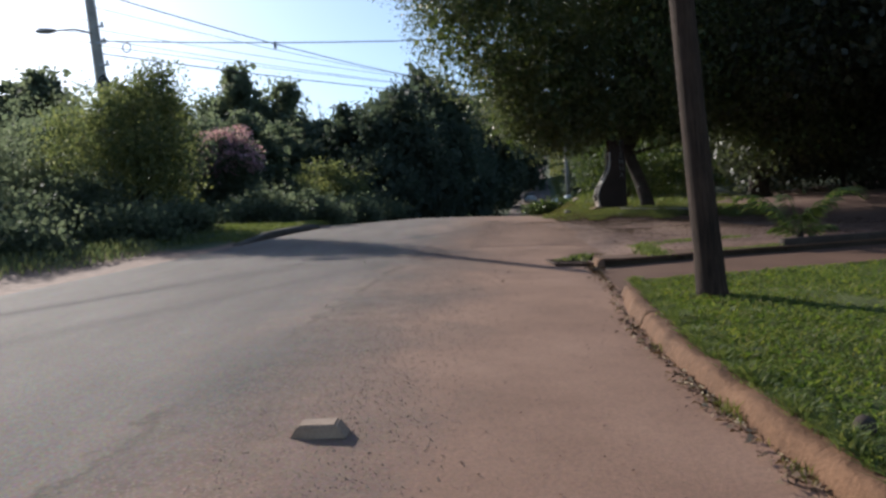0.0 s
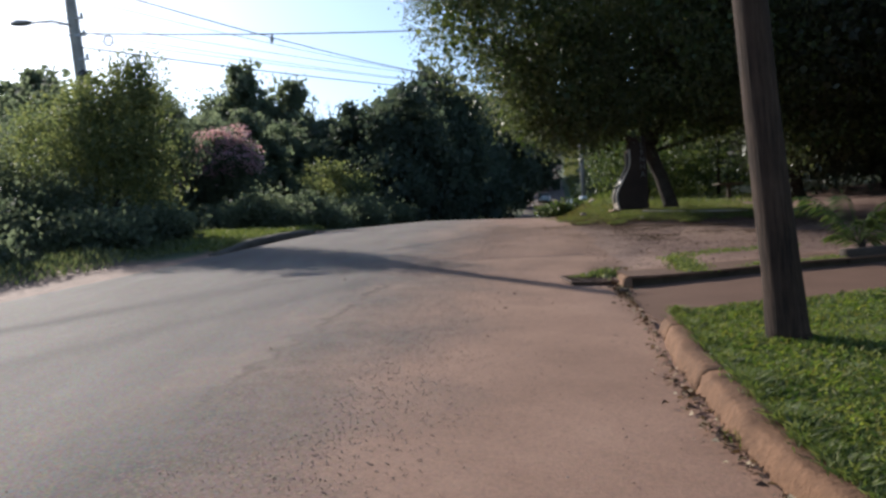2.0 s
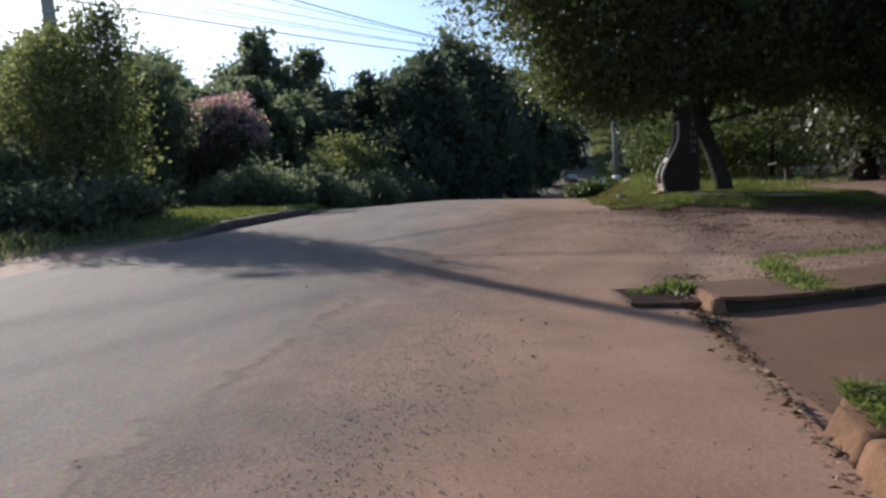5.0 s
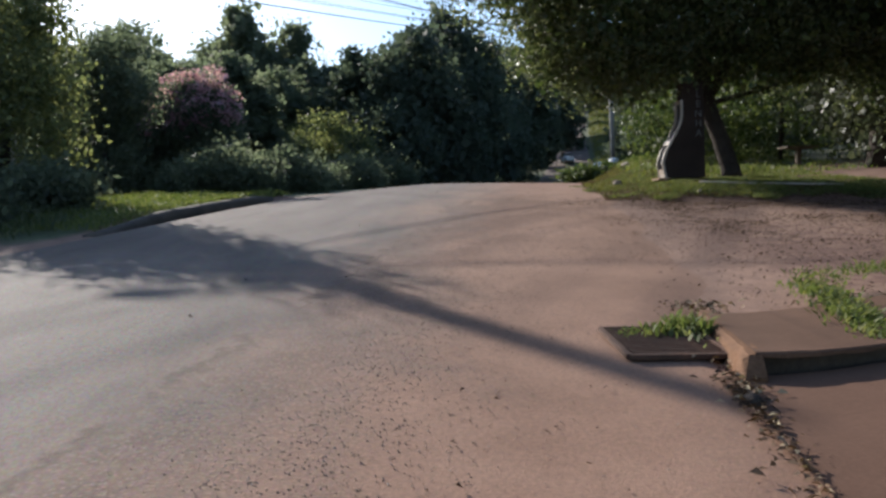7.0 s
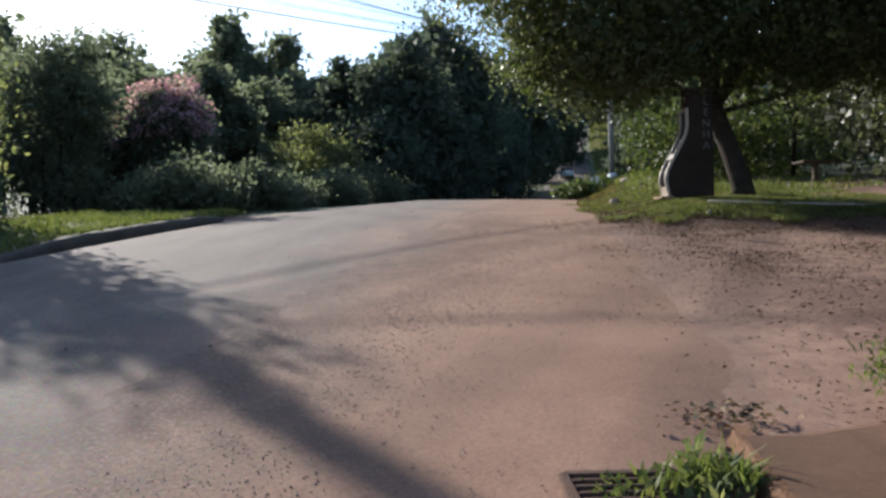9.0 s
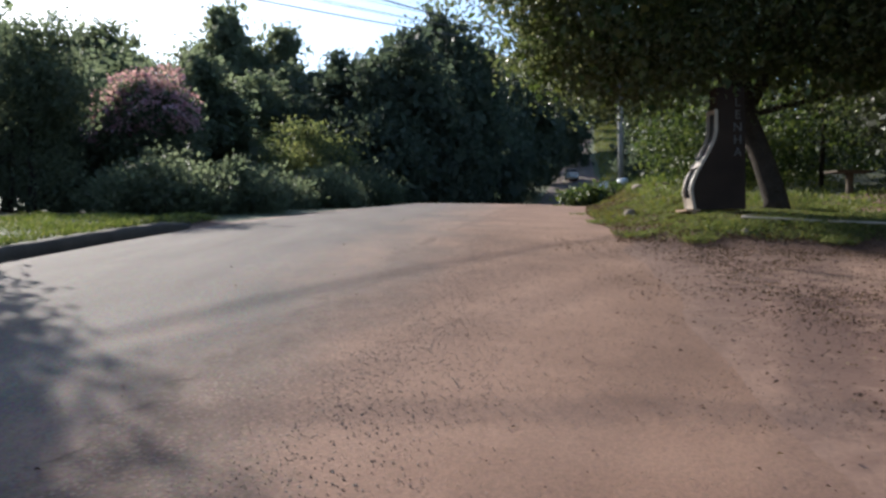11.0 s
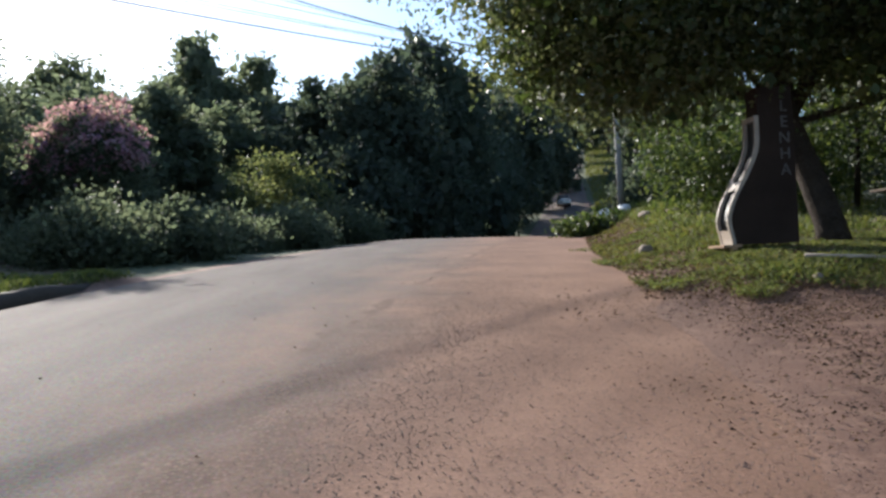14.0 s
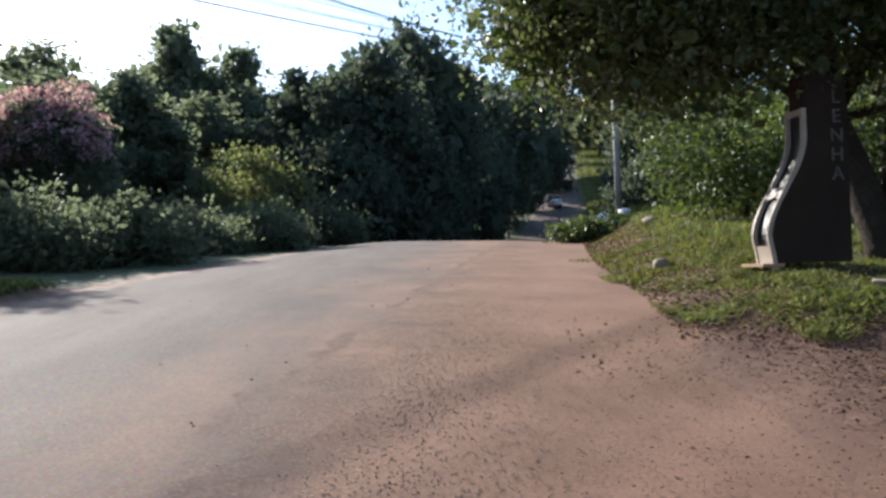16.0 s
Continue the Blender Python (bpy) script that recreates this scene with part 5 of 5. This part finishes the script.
# ---- fallen leaves, twigs, gravel ----
def litter(name, label, n, sample, size, mat, seed, category):
    rng = np.random.default_rng(seed)
    x, y = sample(rng, n)
    n = len(x)
    a = rng.uniform(0, 2 * np.pi, n)
    s = (size * rng.uniform(0.5, 1.4, n))
    lx, ly = np.cos(a) * s, np.sin(a) * s
    k = rng.uniform(0.25, 0.5, n)
    c = np.stack([x, y, gz(x, y) + 0.028 + 0.012 * rng.uniform(0, 1, n)], 1)
    u = np.stack([lx, ly, rng.uniform(-0.25, 0.4, n) * s], 1)
    w = np.stack([-ly * k, lx * k, rng.uniform(-0.3, 0.3, n) * s], 1)
    lift = np.stack([np.zeros(n), np.zeros(n), 0.25 * s], 1)
    ob = new(name, quads_mesh(name, np.stack([c - u * 0.5, c + w * 0.5 + lift, c + u * 0.5, c - w * 0.5 + lift * 0.3], 1), mat))
    return tagged(ob, label, category, kind="stuff")


def gutter_sample(rng, n):
    y = np.concatenate([rng.uniform(1.5, 10.6, n // 2), rng.choice([3.2, 4.1, 4.6, 5.6, 6.3, 8.8, 9.6, 10.2], n - n // 2) + rng.normal(0, 0.2, n - n // 2)])
    base = np.interp(y, [0, 4.2, 5.4, 7, 8.3, 10.6], [1.42, 1.41, 1.43, 1.56, 1.78, 2.02])
    m = n // 5
    bx, by = rng.normal(2.28, 0.12, m), rng.normal(12.3, 0.1, m)
    cx, cy = rng.normal(1.96, 0.05, m), rng.normal(10.55, 0.2, m)
    return np.concatenate([base - 0.01 - np.abs(rng.normal(0, 0.06, n)), bx, cx]), np.concatenate([y, by, cy])


litter("gutter_leaves", "dry brown fallen leaves along the gutter", 900, gutter_sample, 0.042, GUTTER_LEAF, 81, "leaves")


def apron_sample(rng, n):
    x, y = rng.uniform(2.2, 9.5, n), rng.uniform(11.8, 22.0, n)
    thin = np.clip((x - 2.3 - 0.1 * (y - 14)) * 1.1, 0.12, 1) * np.clip(0.25 + (y - 14.5) * 0.3, 0.25, 1)
    ok = rng.uniform(0, 1, n) < thin * (0.2 + 0.75 * (patchy(x, y, 0.9) > 0.5) * (patchy(x, y, 2.3) > 0.35) + 0.6 * (np.abs(y - 20.6) < 0.8))
    return x[ok], y[ok]


litter("apron_litter", "dark leaf litter scattered over the red earth", 70000, apron_sample, 0.027, DEAD_LEAF, 82, "leaves")


def crumb_sample(rng, n):
    x, y = rng.uniform(1.6, 6.5, n), rng.uniform(14.0, 21.0, n)
    ok = rng.uniform(0, 1, n) < np.clip(1.5 * patchy(x, y, 1.1) - 0.35, 0.08, 1) * np.clip(0.45 * (x - 1.4), 0.05, 1)
    return x[ok], y[ok]


litter("apron_crumbs", "fine dark crumbs of bark and leaf on the red earth", 26000, crumb_sample, 0.014, DEAD_LEAF, 94, "litter")


def verge_litter(rng, n):
    y = rng.uniform(21, 40, n)
    return np.interp(y, RIGHT_Y, RIGHT_X) + 0.1 + np.abs(rng.normal(0, 1.7, n)), y


litter("verge_litter", "dry leaves and twigs along the verge", 17000, verge_litter, 0.042, DEAD_LEAF, 83, "leaves")


def road_litter(rng, n):
    y = rng.uniform(1.5, 27, n)
    return np.clip(rng.normal(0.9, 1.3, n), -3.5, 1.4 + 0.06 * y), y


litter("road_leaves", "scattered small leaves on the road", 260, road_litter, 0.024, DEAD_LEAF, 84, "leaves")


def gravel(name, label, n, sample, size, mat, seed):
    """Loose small stones, each a low uneven pebble sunk in the surface."""
    rng = np.random.default_rng(seed)
    x, y = sample(rng, n)
    n = len(x)
    s = size * rng.uniform(0.4, 1.5, n)
    c = np.stack([x, y, gz(x, y) + 0.02], 1)
    shape = np.array([(1, 0, 0), (0, 1, 0), (-1, 0, 0), (0, -1, 0), (0, 0, 0.8)])
    V = c[:, None] + shape[None] * s[:, None, None] * rng.uniform(0.6, 1.2, (n, 5, 1))
    faces = [(0, 1, 4), (1, 2, 4), (2, 3, 4), (3, 0, 4)]
    F = (np.arange(n)[:, None, None] * 5 + np.array(faces)[None]).reshape(-1, 3)
    ob = new(name, mesh_of(name, V.reshape(-1, 3).tolist(), F.tolist(), mat))
    return tagged(ob, label, "gravel", kind="stuff")


def road_gravel(rng, n):
    y = rng.uniform(1.5, 24, n)
    x = -2.05 + 0.125 * y - 0.1 + np.abs(rng.normal(0, 0.7, n))
    return x, y


gravel("road_gravel", "loose fine gravel along the soil's edge on the road", 9000, road_gravel, 0.005, STONE, 85)
gravel("coarse_grit", "brown coarse grit on the worn asphalt", 26000, lambda r, n: (lambda y: (-1.9 + 0.125 * y + np.abs(r.normal(0, 0.75, n)), y))(r.uniform(2, 23, n)), 0.0048, GRIT, 87)
gravel("soil_crumbs", "dark crumbs of soil on the road", 1500, lambda r, n: (r.uniform(-2.5, 3.0, n), r.uniform(1.5, 24, n)), 0.006, RUST, 86)


gravel("apron_grit", "fine brown grit on the bare earth", 24000, lambda r, n: (r.uniform(0.3, 6.0, n), r.uniform(14.0, 21.5, n)), 0.0048, GRIT, 95)


# ---- young palm ----
def palm():
    ob = thing("young_palm", "young palm with arching pale green fronds", "palm", on(5.75, 13.0, 0.0))
    rng = random.Random(9)
    v, f = tube([(0, 0, 0), (0, 0, 0.15), (0.02, 0, 0.34)], [0.05, 0.06, 0.03], 10, 0.15)
    part("stem", mesh_of("stem", v, f, BARK, True), ob)
    for i, (az, rise, reach) in enumerate([(183, 0.6, 1.1), (4, 0.64, 1.1), (28, 0.5, 0.85), (152, 0.52, 0.85), (95, 0.6, 0.5), (250, 0.3, 0.5), (205, 0.16, 0.55), (330, 0.16, 0.5), (285, 0.38, 0.35)]):
        c, s = math.cos(radians(az)), math.sin(radians(az))
        quads, spine = [], []
        for k in range(19):
            t = k / 18
            r = reach * (0.05 + 0.95 * t)
            z = 0.16 + rise * 1.25 * math.sin(min(2.2, 0.1 + 2.1 * t)) - 0.06 * t * t
            spine.append(Vector((c * r, s * r, z)))
        for k in range(2, 19):
            for h in (0.0, 0.5):
                p = spine[k].lerp(spine[k - 1], h)
                ln = 0.27 * math.sin(math.pi * (0.15 + 0.75 * k / 18)) + 0.05
                for sg in (-1, 1):
                    d = Vector((-s * sg + c * 0.9, c * sg + s * 0.9, -0.35 + rng.uniform(-0.35, 0.25))).normalized() * ln * rng.uniform(0.75, 1.1)
                    w = Vector((c, s, 0.3)) * 0.011
                    quads.append([p - w, p + d * 0.45 - w * 1.5 + Vector((0, 0, 0.02)), p + d, p + d * 0.45 + w * 1.5 + Vector((0, 0, 0.02))])
        fr = part("frond", quads_mesh("frond", np.array([[tuple(q) for q in qq] for qq in quads]), PALM_LEAF), ob)
        v, f = tube(spine, [0.011 - 0.0004 * k for k in range(19)], 5)
        part("midrib", mesh_of("midrib", v, f, PALM_LEAF, True), fr)


palm()

# ---- things on the far verge ----
for a, b in (((4.95, 22.25), (5.98, 22.02)), ((6.05, 21.98), (7.5, 21.85))):
    pa, pb = on(*a, 0.05), on(*b, 0.05)
    ob = thing("thin_log", "thin pale peeled log lying in the grass", "log", (pa[0], pa[1], pa[2]), "logs on the verge")
    d = Vector(pb) - Vector(pa)
    v, f = tube([d * t + Vector((0, 0.015 * math.sin(9 * t), 0)) for t in (0, 0.25, 0.5, 0.75, 1)], [0.02, 0.022, 0.019, 0.02, 0.017], 8, 0.08)
    part("log_body", mesh_of("log_body", v, f, PALE_WOOD, True), ob)


def rock(name, label, at, size, mat, seed, category="stone", group=""):
    bm = bmesh.new()
    bmesh.ops.create_icosphere(bm, subdivisions=2, radius=1)
    for q in bm.verts:
        k = 1 + 0.3 * noise.noise(q.co * 1.4 + Vector((seed, 0, 0))) + 0.1 * noise.noise(q.co * 4)
        q.co = Vector((q.co.x * size[0], q.co.y * size[1], q.co.z * size[2])) * k
    ob = new(name, finish(bm, name, mat, True))
    ob.matrix_world = pose(*at, 0, 0, seed * 40)
    return tagged(ob, label, category, group)


rock("rubbish_bag", "crumpled white plastic bag on the roadside heap", on(5.5, 38.6, 0.3), (0.45, 0.3, 0.28), WHITE, 1, "bag")
rock("rubbish_bag", "small white plastic bag on the roadside heap", on(6.0, 38.0, 0.2), (0.25, 0.2, 0.16), WHITE, 2, "bag")
rock("soil_clod", "dark clod of soil in the gutter", on(1.95, 10.36, 0.02), (0.065, 0.05, 0.04), BARK, 7, "clod")
rock("stone", "pale stone lying on the verge", on(5.6, 33.2, 0.06), (0.26, 0.13, 0.1), STONE, 3, group="stones on the verge")
rock("stone", "pale stone lying on the verge", on(6.4, 33.6, 0.05), (0.2, 0.1, 0.07), STONE, 4, group="stones on the verge")
rock("stone", "pale stone lying on the verge", on(4.05, 25.9, 0.05), (0.13, 0.11, 0.1), STONE, 5, group="stones on the verge")
rock("stone", "pale stone lying on the verge", on(4.75, 21.45, 0.02), (0.06, 0.05, 0.05), STONE, 6, group="stones on the verge")
rock("lawn_stone", "dark mossy rounded stone lying in the lawn", on(1.74, 3.47, LAWN_RISE + 0.03), (0.05, 0.05, 0.055), DARK_AND_SHADE_CONCRETE, 8)
tree("cut_branches", "heap of cut leafy branches at the road's edge", on(5.2, 37.2, -0.05), [(0, 0, 0, 0.04), (0.2, 0, 0.15, 0.03), (0.5, 0.1, 0.3, 0.02)],
     [(0, 0, 0.25, 1.2, 0.9, 0.35), (-0.7, -0.3, 0.2, 0.8, 0.7, 0.3)], GREEN_LEAF, 130, 22, 0.14, 91, 0.16, 5, category="branches")


def table():
    ob = thing("garden_table", "small dark pedestal table under the trees", "table", on(9.3, 28.6, 0.0), turn=10)
    part("tabletop", finish(box(0.9, 0.5, 0.05, (0, 0, 0.52), 0.008), "tabletop", DARK_WOOD), ob)
    part("pedestal", mesh_of("pedestal", *tube([(0, 0, 0), (0, 0, 0.25), (0, 0, 0.5)], [0.09, 0.07, 0.09], 10), DARK_WOOD), ob)


table()


# ---- a far car on the road ----
def sedan():
    ob = thing("sedan", "small white sedan far down the road", "car", on(13.0, 117.0, 0.03), turn=-9)
    body = [(-0.82, 0.28), (-0.86, 0.6), (-0.82, 0.88), (-0.6, 0.95), (0.6, 0.95), (0.82, 0.88), (0.86, 0.6), (0.82, 0.28)]
    rows = [(-2.1, 0.86), (-1.95, 1.0), (0.5, 1.0), (1.6, 0.93), (2.1, 0.8)]
    verts = [(x * k, y, 0.28 + (z - 0.28) * k) for y, k in rows for x, z in body]
    m = len(body)
    faces = [(i * m + q, i * m + (q + 1) % m, (i + 1) * m + (q + 1) % m, (i + 1) * m + q) for i in range(len(rows) - 1) for q in range(m)]
    faces += [tuple(range(m))[::-1], tuple(range((len(rows) - 1) * m, len(rows) * m))]
    part("body", mesh_of("body", verts, faces, WHITE), ob, "white body")
    cab = [(-1.5, 0.74, 0.95), (-0.85, 0.58, 1.46), (0.4, 0.58, 1.46), (1.15, 0.72, 0.95)]
    verts = [(s * w, y, z) for y, w, z in cab for s in (-1, 1)]
    faces = [(2 * i, 2 * i + 1, 2 * i + 3, 2 * i + 2) for i in range(3)] + [(0, 2, 4, 6), (1, 7, 5, 3)]
    part("cabin", mesh_of("cabin", verts, faces, BLACK), ob, "dark window glass")
    part("roof", finish(box(1.14, 1.2, 0.05, (0, -0.22, 1.47), 0.02), "roof", WHITE), ob, "white roof")
    for x in (-0.74, 0.74):
        for y in (-1.25, 1.3):
            w = tube([(x - 0.1, y, 0.3), (x + 0.1, y, 0.3)], [0.3, 0.3], 16)
            wh = part("wheel", mesh_of("wheel", *w, CABLE, True), ob, "black tyre")
            part("rim", mesh_of("rim", *tube([(x - 0.11, y, 0.3), (x + 0.11, y, 0.3)], [0.18, 0.18], 12), STEEL), wh, "steel rim")
        part("tail_lamp", finish(box(0.3, 0.06, 0.14, (x * 0.85, -2.1, 0.76), 0.02), "tail_lamp", RED), ob, "red tail lamp")
    part("bumper", finish(box(1.6, 0.1, 0.2, (0, -2.12, 0.42), 0.04), "bumper", WHITE), ob)


RED = surface("red_lens", (0.2, 0.01, 0.01), (0.4, 0.03, 0.02), 4.0, 20.0, 0.3, 0.05, 0.001)
sedan()
